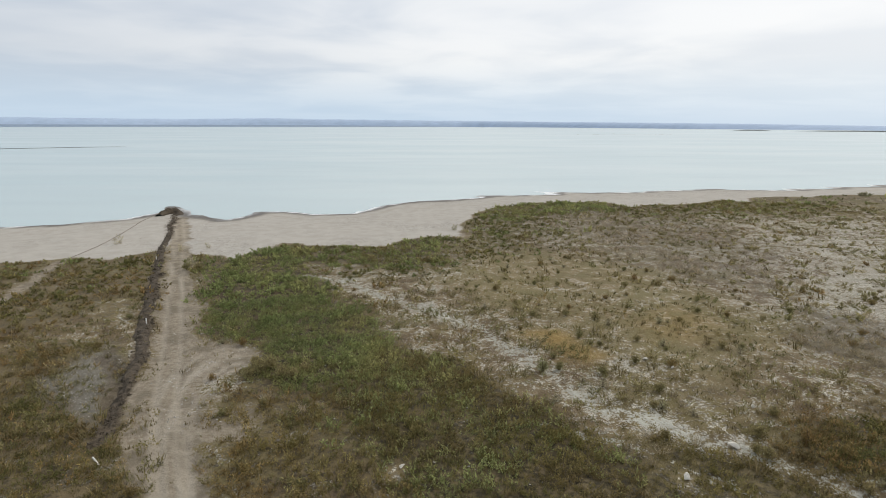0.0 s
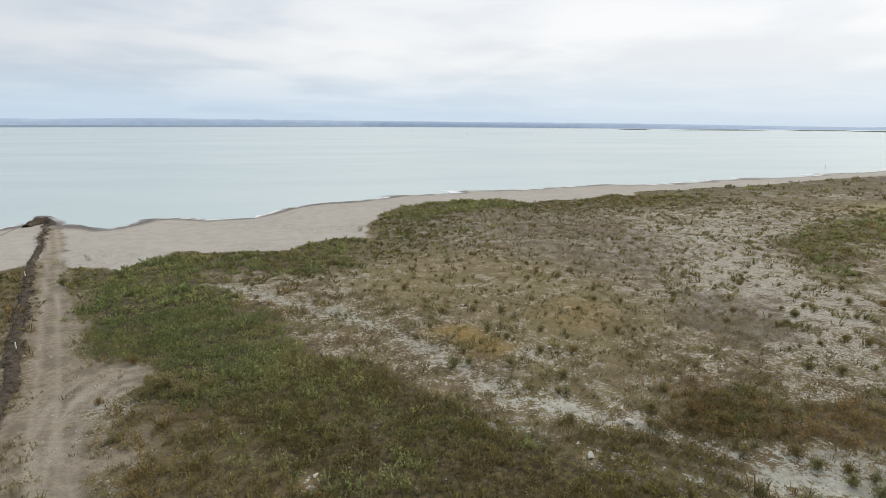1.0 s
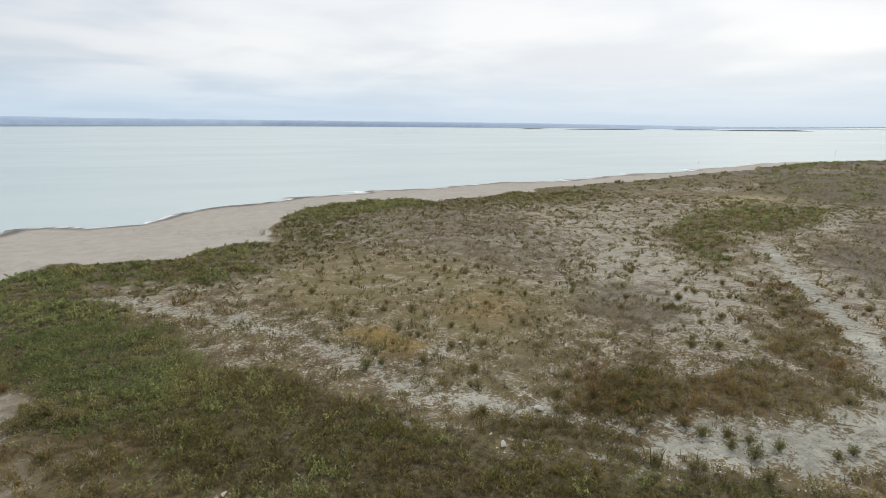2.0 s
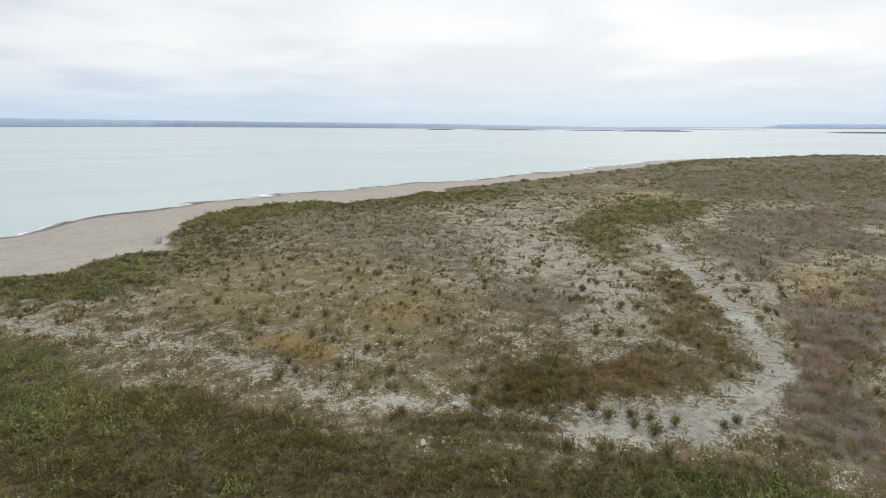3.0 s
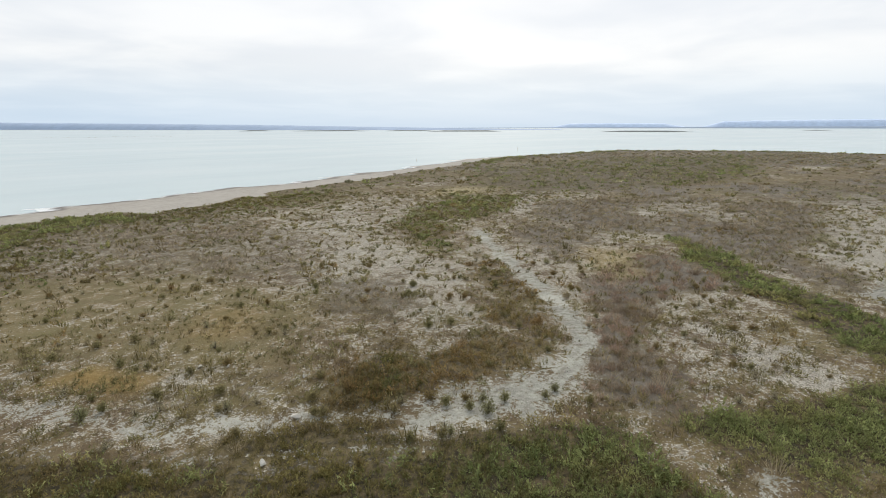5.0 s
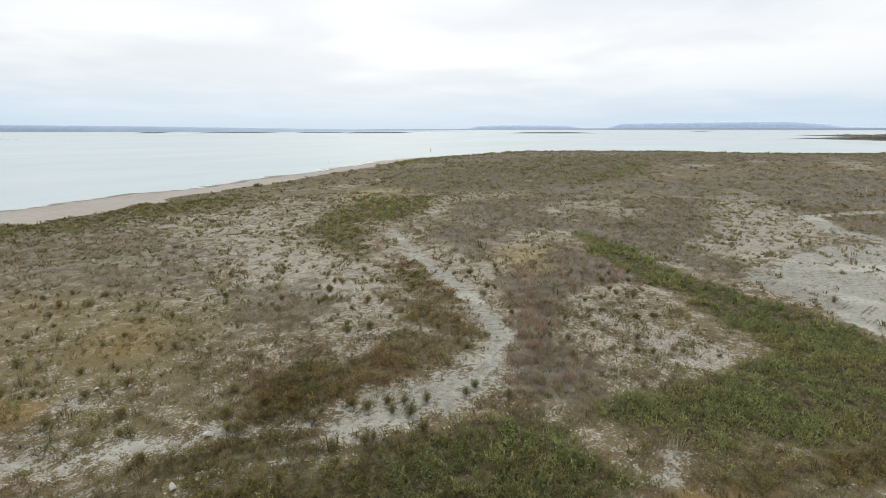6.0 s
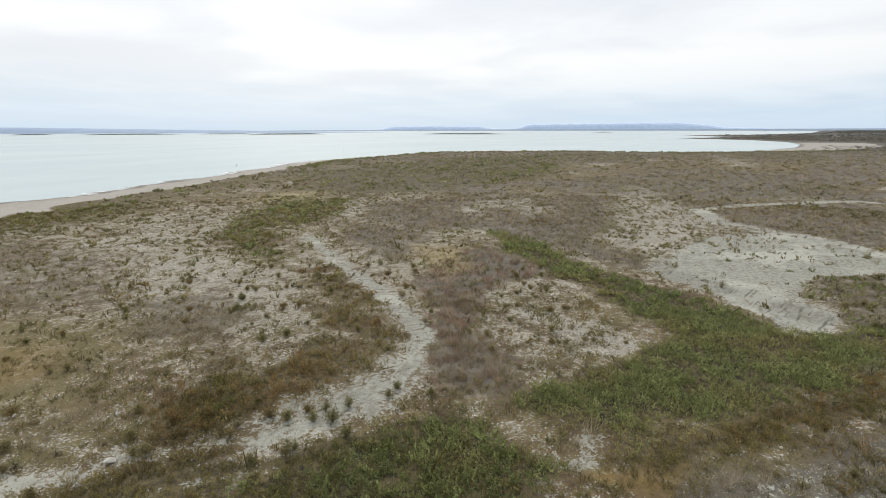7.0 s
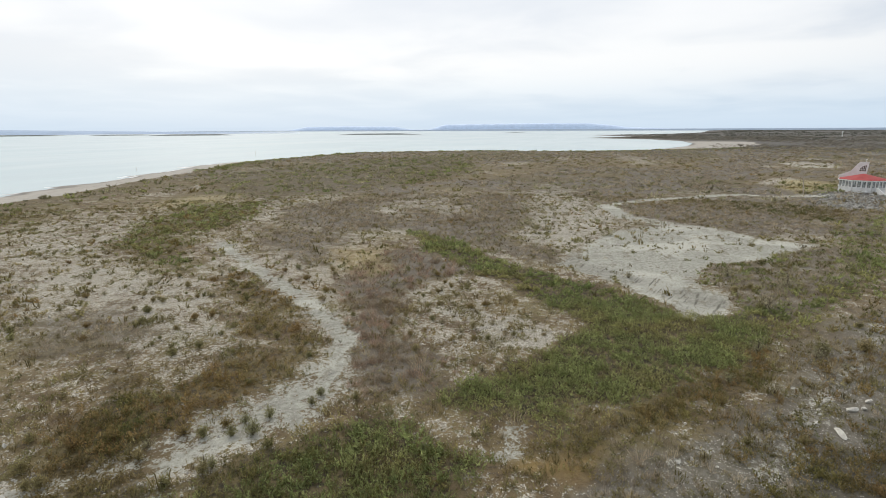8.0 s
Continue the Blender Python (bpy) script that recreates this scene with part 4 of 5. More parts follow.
def tuft_share(x, y, p):
    clumped = ease(fbm(x, y, 2.6, 81), 0.42, 0.62)
    return (0.12 + 0.75 * clumped) * p["bare"] * (1 - 0.35 * ease(p["stone"], 0.45, 0.7)) * (1 - 0.6 * p["green"])


for band, (r0, r1, per, shapes_l, shapes_t, shapes_w, s, a0) in enumerate((
        (4, 62, 1.0, LEAFY_NEAR, TUFT_NEAR, TWIG_NEAR, 1.0, -44.0),
        (62, 165, 0.27, LEAFY_MID, TUFT_MID, TWIG_MID, 1.15, -44.0),
        (165, 650, 0.028, LEAFY_FAR, TUFT_MID, TWIG_FAR, 1.1, 30.0))):
    area = math.radians(118 - a0) * (r1 * r1 - r0 * r0) / 2
    grow("green", "green_reeds", "dense green reeds and weeds on damp ground", MAT["green"], shapes_l, int(area * per * 7.2), r0, r1, 100 + band, green_share, s, a0)
    grow("olive", "olive_weeds", "olive and yellowing weeds in a thick stand", MAT["scrub"] if band == 2 else MAT["olive"], shapes_l, int(area * per * (8.5, 7.0, 3.0)[band]), r0, r1, 110 + band, olive_share, 0.8 * s, a0)
    grow("brush", "dry_brush", "leafless grey-brown brush on dry soil", MAT["brush"], shapes_w, int(area * per * 3.0), r0, r1, 120 + band, brush_share, s, a0)
    if band < 2:
        grow("red", "red_brush", "leafless reddish-brown brush in a thick stand", MAT["redtwig"], shapes_w, int(area * per * 2.6), r0, r1, 125 + band, red_share, s, a0)
    grow("rust", "rusty_weeds", "rust-brown low weeds", MAT["rust"], shapes_l + TALL_NEAR if band == 0 else shapes_l, int(area * per * 4.6), r0, r1, 130 + band, rust_share, 0.85 * s, a0)
    grow("clump", "weed_clumps", "olive-brown weed clumps dotted over stony soil", MAT["clump"], shapes_l, int(area * per * (3.4, 3.2, 1.6)[band]), r0, r1, 160 + band, clump_share, (0.85, 0.85, 0.8)[band] * s, a0)
    if band < 2:
        grow("tuft", "dry_tussocks", "dry straw-brown grass tussocks on stony soil", MAT["tuft"], shapes_t, int(area * per * (2.6, 1.7)[band]), r0, r1, 140 + band, tuft_share, s, a0)

# distant scrub, out to the horizon in the east
grow("brush", "far_brush", "distant grey-brown brush on the plain", MAT["far_brush"], TWIG_FAR, 13000, 560, 1400, 151, lambda x, y, p: ease(p["shore"], 15, 60) * ease(fbm(x, y, 90, 91), 0.30, 0.5), 2.0, 84.0)
grow("green", "far_woods", "dark distant scrub woods at the horizon", MAT["woods"], LEAFY_FAR, 9000, 1000, 3800, 152, lambda x, y, p: ease(p["shore"], 30, 90) * ease(fbm(x, y, 160, 93), 0.36, 0.5), 2.4, 92.0)
grow("straw", "yellow_grass", "patches of dry yellow grass", MAT["straw"], TUFT_MID, 60000, 15, 260, 153, lambda x, y, p: 0.8 * np.maximum(p["yellow"], p["straw"]) * p["bare"], 0.8, 0.0)
grow("tuft", "far_tussocks", "dry grass tussocks among the brush", MAT["tuft"], TUFT_MID, 9000, 165, 420, 154, lambda x, y, p: 0.35 * p["bare"] * (1 - p["green"]), 1.5, 30.0)


# ---- stones ----
def pebble(rng, squash=0.6):
    v = np.array([(1, 0, 0), (-1, 0, 0), (0, 1, 0), (0, -1, 0), (0, 0, 1), (0, 0, -0.6)], float) * [1, 0.8, squash]
    v = v * rng.uniform(0.7, 1.25, (6, 1)) + rng.normal(0, 0.12, (6, 3))
    return v, np.array([(0, 2, 4), (2, 1, 4), (1, 3, 4), (3, 0, 4), (2, 0, 5), (1, 2, 5), (3, 1, 5), (0, 3, 5)])


def sown_stones(name, label, mat, count, r0, r1, seed, share, low, high, category="stones", lift=0.0):
    rng = np.random.default_rng(seed)
    x, y, p, z = scatter(rng, count, r0, r1)
    keep = rng.uniform(0, 1, count) < np.clip(share(x, y, p), 0, 1)
    sizes = low + (high - low) * rng.uniform(0, 1, keep.sum()) ** 3
    ob = strew(name, label, mat, [pebble(rng) for _ in range(8)], np.stack([x, y, z + lift * rng.uniform(0, 1, count)], -1)[keep], sizes, rng.uniform(0, 1, keep.sum()), seed)
    return tagged(ob, category=category)


def stone_share(x, y, p):
    return ease(p["stone"], 0.3, 0.75) * (1 - 0.85 * np.maximum(p["green"], p["olive"])) * p["veg"] * ease(fbm(x, y, 3.0, 45), 0.35, 0.6)


sown_stones("loose_stones", "small pale limestone pieces strewn on the soil", MAT["gravel"], 60000, 15, 65, 201, stone_share, 0.03, 0.13)
sown_stones("loose_stones", "pale limestone pieces strewn on the soil", MAT["gravel"], 26000, 65, 170, 202, stone_share, 0.07, 0.22)
sown_stones("earth_clods", "dark clods of dug earth along the ridge", MAT["spoil"], 230000, 20, 135, 203, lambda x, y, p: ease(p["berm"], 0.2, 0.8), 0.07, 0.22, "earth", 0.22)
sown_stones("beach_shingle", "scattered grey shingle on the beach", MAT["gravel"], 30000, 60, 175, 204, lambda x, y, p: 0.5 * p["sand"] * ease(p["shore"], 0.3, 1) * ease(fbm(x, y, 9.0, 46), 0.48, 0.65), 0.05, 0.20)


def ground_at(x, y):
    x, y = np.array([float(x)]), np.array([float(y)])
    return float(rise(x, y, plan(x, y))[0])


def part(name, bm, mat, parent, label=""):
    """Links a bmesh as one mesh object under a thing or a part."""
    me = bpy.data.meshes.new(name)
    bm.to_mesh(me)
    bm.free()
    me.materials.append(mat)
    ob = new(name, me)
    ob.parent = parent
    return tagged(ob, label) if label else ob


def rock_bm(seed, sx, sy, sz, level=3):
    bm = bmesh.new()
    bmesh.ops.create_icosphere(bm, subdivisions=level, radius=1.0)
    off = Vector((seed * 7.3, seed * 3.1, seed * 1.7))
    for v in bm.verts:
        n = v.co.normalized()
        # a blocky stone with broken faces: the surface is pushed back to random planes
        d = 0.78 / (abs(n.x) ** 4 + abs(n.y) ** 4 + abs(n.z) ** 4) ** 0.25
        d *= 1.0 + 0.30 * noise.noise(n * 1.2 + off) + 0.14 * noise.noise(n * 3.4 + off)
        for k in range(14):
            cut = Vector((math.sin(seed * 3 + k * 2.4), math.cos(seed * 5 + k * 1.9), math.sin(seed + k * 4.1))).normalized()
            c = n.dot(cut)
            if c > 0.05:
                d = min(d, (0.58 + 0.16 * math.sin(seed * 7 + k * 3.3)) / c)
        v.co = n * d
        v.co.x, v.co.y, v.co.z = v.co.x * sx, v.co.y * sy, v.co.z * sz
    return bm


def boulder(x, y, sx, sy, sz, turn, seed, label):
    bm = rock_bm(seed, sx * 0.85, sy * 0.85, sz * 0.95)
    me = bpy.data.meshes.new("boulder")
    bm.to_mesh(me)
    bm.free()
    me.materials.append(MAT["rock"])
    ob = new("boulder", me)
    ob.matrix_basis = pose(x, y, ground_at(x, y) + sz * 0.75, 0, 0, turn)
    return tagged(ob, label, "boulder", "boulders on the shore plain")


for k, (x, y, sx, sy, sz, turn, label) in enumerate(BOULDERS):
    boulder(x, y, sx, sy, sz, turn, k + 1, label)


# ---- shrubs that stand apart ----
def shrub_shape(seed, height, radius, leaves, mat, label):
    rng = np.random.default_rng(seed)
    top = tagged(new("shrub"), label, "shrub", "shrubs on the gravel")
    sv, sf = [], []
    tips = []
    for k in range(13):
        a, lean = rng.uniform(0, 2 * math.pi), rng.uniform(0.1, 0.9)
        tip = np.array([math.cos(a) * radius * lean, math.sin(a) * radius * lean, height * rng.uniform(0.55, 1.0) * (1.1 - 0.6 * lean)])
        tips.append(tip)
        mid = tip * [0.4, 0.4, 0.55]
        for p0, p1, w0, w1 in ((np.array([0, 0, -0.08]), mid, 0.022, 0.014), (mid, tip, 0.014, 0.004)):
            side, side2 = np.array([1.0, 0, 0]), np.array([0, 1.0, 0])
            o = len(sv)
            for q, w in ((p0, w0), (p1, w1)):
                sv += [q + side * w, q + side2 * w, q - side * w, q - side2 * w]
            for j in range(4):
                sf.append((o + j, o + (j + 1) % 4, o + 4 + (j + 1) % 4, o + 4 + j))
    wood = new("branchwork", mesh_of("branchwork", sv, sf, MAT["stem"]))
    wood.parent = top
    v, f = [], []
    for tip in tips:
        for _ in range(leaves // len(tips)):
            k = rng.uniform(0.15, 1.05) ** 0.8
            c = tip * [k, k, k * 0.94 + 0.03] + rng.normal(0, 0.13, 3) * [1, 1, 0.7] * (0.5 + radius)
            c[2] = max(c[2], rng.uniform(0.03, 0.25))
            d = np.array([c[0] * 0.9, c[1] * 0.9, 0.55]) + rng.normal(0, 0.45, 3)
            d /= np.linalg.norm(d)
            side = np.cross(d, rng.normal(0, 1, 3))
            side /= np.linalg.norm(side) + 1e-6
            ln, wd = rng.uniform(0.08, 0.18), rng.uniform(0.016, 0.034)
            o = len(v)
            v += [c - d * ln / 2 + side * wd, c + d * ln / 2, c - d * ln / 2 - side * wd]
            f.append((o, o + 1, o + 2))
    me = mesh_of("foliage", np.array(v), np.array(f), mat)
    add_attribute(me, "tint", np.full(len(v), rng.uniform(0.1, 0.9)))
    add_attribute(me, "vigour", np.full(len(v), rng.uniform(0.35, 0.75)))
    foliage = new("foliage", me)
    foliage.parent = top
    return top


SHRUBS = [
    shrub_shape(1, 1.15, 0.55, 620, MAT["shrub"], "dark green bushy shrub on pale gravel"),
    shrub_shape(2, 1.0, 0.42, 480, MAT["shrub"], "upright dark green shrub on bare silt"),
    shrub_shape(3, 0.75, 0.5, 460, MAT["clump"], "olive weedy shrub on stony soil"),
    shrub_shape(4, 0.8, 0.55, 400, MAT["rust"], "rust-brown dry shrub on stony soil"),
    shrub_shape(5, 0.9, 0.6, 240, MAT["scrub"], "thin straw-coloured dry shrub"),
]
spots = [(-15.2, 39.0, 2, 1.4), (-14.6, 40.0, 2, 1.7), (-14.0, 40.7, 2, 1.6), (-12.7, 39.4, 2, 1.5), (-11.7, 39.0, 2, 1.3), (-11.1, 40.2, 2, 1.2), (-15.3, 41.2, 2, 1.2), (-35.6, 74.1, 2, 1.9), (-33.3, 71.1, 2, 1.6), (-35.2, 71.6, 2, 1.5), (-37.7, 84.8, 2, 1.3), (9.5, 40.8, 2, 1.0), (8.1, 40.4, 0, 1.15), (27.4, 20.6, 1, 1.35), (29.7, 20.8, 0, 0.85), (27.9, 23.0, 3, 1.0), (27.0, 21.9, 2, 1.0), (28.6, 22.0, 1, 0.9), (26.3, 23.5, 2, 1.1), (26.2, 24.9, 3, 1.2), (26.1, 18.6, 2, 0.9), (23.5, 20.6, 0, 0.7), (24.4, 28.7, 3, 1.1), (22.9, 30.3, 3, 1.3), (23.2, 25.6, 2, 1.0), (20.2, 31.0, 2, 1.2), (19.5, 28.8, 2, 1.2),
         (50.7, -14.9, 4, 1.6), (51.5, -20.2, 2, 1.7), (50.4, -19.4, 4, 1.5), (53.2, -24.1, 2, 1.8), (42.4, -14, 4, 1.1), (33.5, 18.9, 1, 0.9), (32.2, 18.9, 1, 0.8), (-41.5, 83.1, 2, 1.4), (2.2, 100.7, 3, 1.8),
         (77.8, -18.0, 4, 2.0), (100.4, -26.5, 4, 1.7), (73.8, -5.2, 4, 1.3), (96.0, -26.7, 3, 1.2), (69.7, -17.2, 2, 1.2), (126, -14, 2, 1.5), (117, -12, 2, 1.7), (-44.0, 84.0, 3, 1.5), (-54.2, 87.8, 3, 1.9)]
rng = np.random.default_rng(77)
for outline, count, kinds in ((STONY_FAR, 46, (2, 3, 4, 4, 3)), (SCRUB_EAST, 22, (2, 4, 4)), (BUSHY_EDGE, 16, (3, 3, 4)), (STONY_EAST, 16, (2, 4, 3))):
    left, right = min(q[0] for q in outline), max(q[0] for q in outline)
    low, high = min(q[1] for q in outline), max(q[1] for q in outline)
    bx, by = rng.uniform(left, right, 900), rng.uniform(low, high, 900)
    inside = np.where((inside_by(bx, by, outline) > 0.5) & (np.hypot(bx, by) > 34))[0][:count]
    spots += [(float(bx[i]), float(by[i]), int(rng.choice(kinds)), float(rng.uniform(0.9, 2.1) if np.hypot(bx[i], by[i]) > 60 else rng.uniform(0.7, 1.2))) for i in inside]
x, y, p, z = scatter(rng, 7000, 20, 85)
want = (0.02 + 0.10 * ease(p["stone"], 0.42, 0.66) + 0.04 * p["meadow"] + 0.06 * p["rust"]) * p["veg"] * (1 - p["green"]) * (1 - p["olive"]) * (1 - p["road"]) * (1 - 0.9 * ease(p["silt"], 0.3, 0.6))
chosen = np.where(rng.uniform(0, 1, len(x)) < want)[0][:260]
for i in chosen:
    kind = int(rng.choice([2, 2, 2, 3, 3, 4, 4]))
    spots.append((float(x[i]), float(y[i]), kind, float(rng.uniform(0.5, 1.1))))
spots.sort(key=lambda q: math.hypot(q[0], q[1]))
far_spots = np.array(spots[290:])
spots = spots[:290]
far_z = rise(far_spots[:, 0], far_spots[:, 1], plan(far_spots[:, 0], far_spots[:, 1]))
strew("far_shrubs", "dry olive and straw-coloured shrubs dotted over far stony ground", MAT["scrub"], [weedy(rng, 11, 12, 0.85, 0.55, 0.15, 0.3) for _ in range(5)],
      np.stack([far_spots[:, 0], far_spots[:, 1], far_z - 0.02], -1), far_spots[:, 3], rng.uniform(0, 1, len(far_spots)), 78)
used = set()
for x0, y0, kind, size in spots:
    m = pose(x0, y0, ground_at(x0, y0), 0, 0, rng.uniform(0, 360))
    if kind not in used:
        used.add(kind)
        ob = SHRUBS[kind]
        ob.matrix_basis = m
    else:
        ob = copy_thing(SHRUBS[kind], m)
    ob.scale = (size, size, size * 1.0)


# ---- the dug ridge, its posts and the pipe ----
def box(bm, x0, x1, y0, y1, z0, z1, m=Matrix()):
    ret = bmesh.ops.create_cube(bm, size=1.0, matrix=m @ Matrix.Translation(((x0 + x1) / 2, (y0 + y1) / 2, (z0 + z1) / 2)) @ Matrix.Diagonal((x1 - x0, y1 - y0, z1 - z0, 1)))
    return ret["verts"]


def earth_berm():
    """A long low ridge of dark dug earth beside the track."""
    pts = []
    for (x0, y0), (x1, y1) in zip(BERM[1:], BERM[2:]):
        n = max(2, int(math.hypot(x1 - x0, y1 - y0) / 0.3))
        pts += [(x0 + (x1 - x0) * i / n, y0 + (y1 - y0) * i / n) for i in range(n)]
    pts = np.array(pts)
    n, m = len(pts), 11
    d = np.gradient(pts, axis=0)
    d /= np.linalg.norm(d, axis=1)[:, None]
    side = np.stack([d[:, 1], -d[:, 0]], -1)
    u = np.linspace(-1, 1, m)
    sway = (fbm(pts[:, 0], pts[:, 1], 5, 3) - 0.5) * 0.9
    half = 0.62 + 0.35 * (fbm(pts[:, 0], pts[:, 1], 1.6, 4) - 0.5) * 2
    half = half * ease(np.arange(n), -2, 12) * (1 - ease(np.arange(n), n - 30, n + 4))
    x = pts[:, :1] + side[:, :1] * (half[:, None] * u[None] + sway[:, None])
    y = pts[:, 1:] + side[:, 1:] * (half[:, None] * u[None] + sway[:, None])
    p = plan(x.ravel(), y.ravel())
    low = rise(x.ravel(), y.ravel(), p).reshape(n, m)
    lump = 0.25 + 1.2 * fbm(x, y, 0.55, 12)
    z = low - 0.10 + np.maximum(0, 1 - u[None] ** 2) ** 0.8 * (0.06 + 0.42 * half[:, None]) * lump
    i, j = np.meshgrid(np.arange(n - 1), np.arange(m - 1), indexing="ij")
    a = (i * m + j).ravel()
    me = mesh_of("earth_berm", np.stack([x, y, z], -1).reshape(-1, 3), np.stack([a, a + 1, a + m + 1, a + m], -1), MAT["spoil"])
    return tagged(new("earth_berm", me), "long low ridge of dark dug earth beside the dirt track", "earth ridge")


earth_berm()


def marker_post(x, y, height, lean, turn):
    top = tagged(new("marker_post"), "short white marker post beside the dug ridge", "post", "marker posts along the track")
    bm = bmesh.new()
    bmesh.ops.create_cone(bm, cap_ends=True, segments=10, radius1=0.06, radius2=0.055, depth=height, matrix=Matrix.Translation((0, 0, height / 2 - 0.05)))
    part("shaft", bm, MAT["post"], top)
    bm = bmesh.new()
    bmesh.ops.create_cone(bm, cap_ends=True, segments=10, radius1=0.066, radius2=0.03, depth=0.05, matrix=Matrix.Translation((0, 0, height - 0.03)))
    part("cap", bm, MAT["post"], top)
    top.matrix_basis = pose(x, y, ground_at(x, y), lean, 0, turn)
    return top


marker_post(-41.9, 76.6, 0.7, 0, 0)
marker_post(-29.6, 50.9, 0.65, 3, 40)
marker_post(-20.1, 27.9, 0.6, 22, -60)


def spoil_heap():
    """A curved heap of dark dug earth where the ridge meets the water."""
    n, m = 40, 10
    v = []
    for i in range(n):
        s = i / (n - 1)
        a = math.radians(200 - 190 * s)
        cx, cy = -60.9 + 1.7 * math.cos(a), 118.6 + 3.6 * math.sin(a)
        hgt = 1.25 * math.sin(math.pi * min(1, s * 1.15 + 0.05)) ** 0.5 if s < 0.82 else 0.95 * (1 - s) / 0.18 * 0.6
        for j in range(m):
            u = j / (m - 1) * 2 - 1
            w = 0.9 * u
            h = max(0.0, 1 - u * u) * hgt * (0.8 + 0.5 * float(value_noise(np.array(i * 0.6), np.array(j * 0.7 + 3), 1.0, 6)))
            v.append((cx + math.cos(a) * w, cy + math.sin(a) * w, h))
    f = [(i * m + j, (i + 1) * m + j, (i + 1) * m + j + 1, i * m + j + 1) for i in range(n - 1) for j in range(m - 1)]
    z0 = ground_at(-60.9, 118.6)
    me = mesh_of("spoil_heap", np.array(v) + [0, 0, z0 - 0.08], f, MAT["spoil"], True)
    return tagged(new("spoil_heap", me), "curved heap of dark dug earth at the water's edge", "earth heap")


def tube(name, pts, radius, mat):
    cu = bpy.data.curves.new(name, "CURVE")
    cu.dimensions, cu.bevel_depth, cu.bevel_resolution = "3D", radius, 2
    sp = cu.splines.new("POLY")
    sp.points.add(len(pts) - 1)
    for q, c in zip(sp.points, pts):
        q.co = (*c, 1)
    ob = bpy.data.objects.new(name, cu)
    me = bpy.data.meshes.new_from_object(ob)
    bpy.data.objects.remove(ob)
    me.materials.append(mat)
    return new(name, me)


spoil_heap()
line = []
for k in range(41):
    s = k / 40
    px, py = -55.0 + (-63.4 + 55.0) * s + 0.9 * math.sin(s * 5), 74.5 + (119.0 - 74.5) * s
    line.append((px, py, ground_at(px, py) + 0.035))
tagged(tube("pipe", line, 0.03, MAT["stem"]), "thin dark pipe laid across the beach to the lake", "pipe")


# ---- stakes and snags in the lake ----
def stake(x, y, height, lean):
    top = tagged(new("stake"), "thin dark wooden stake standing in the lake", "stake", "stakes in the lake")
    bm = bmesh.new()
    bmesh.ops.create_cone(bm, cap_ends=True, segments=8, radius1=0.11, radius2=0.07, depth=height + 2.5, matrix=Matrix.Translation((0, 0, height / 2 - 1.25)))
    part("pole", bm, MAT["wood"], top)
    top.matrix_basis = pose(x, y, 0, lean, 0, 30)


stake(368, 252, 3.6, 4)
stake(221, 220, 1.8, -3)
stake(374, 181, 2.6, 2)

rng = np.random.default_rng(31)
n = 90
sx = np.concatenate([rng.uniform(190, 480, n)])
sy = 1170 - (sx - 200) * 0.12 + rng.normal(0, 30, n)
strew("drowned_bushes", "tops of drowned bushes showing above the lake", MAT["stem"], TWIG_FAR, np.stack([sx, sy, 0 * sx - 0.3], -1), rng.uniform(0.6, 1.6, n), rng.uniform(0, 1, n), 9)


# ---- the lakeside house ----
def panel(bm, a, b, z0, z1, inner=0.0, thick=0.25):
    """An upright slab from a to b in plan."""
    a, b = Vector((*a, 0)), Vector((*b, 0))
    along = (b - a).normalized()
    out = Vector((along.y, -along.x, 0))
    p0, p1 = a - out * inner, b - out * inner
    q0, q1 = p0 - out * thick, p1 - out * thick
    vs = [bm.verts.new((*p.xy, z)) for z in (z0, z1) for p in (p0, p1, q1, q0)]
    for f in ((0, 1, 5, 4), (1, 2, 6, 5), (2, 3, 7, 6), (3, 0, 4, 7), (4, 5, 6, 7), (3, 2, 1, 0)):
        bm.faces.new([vs[i] for i in f])


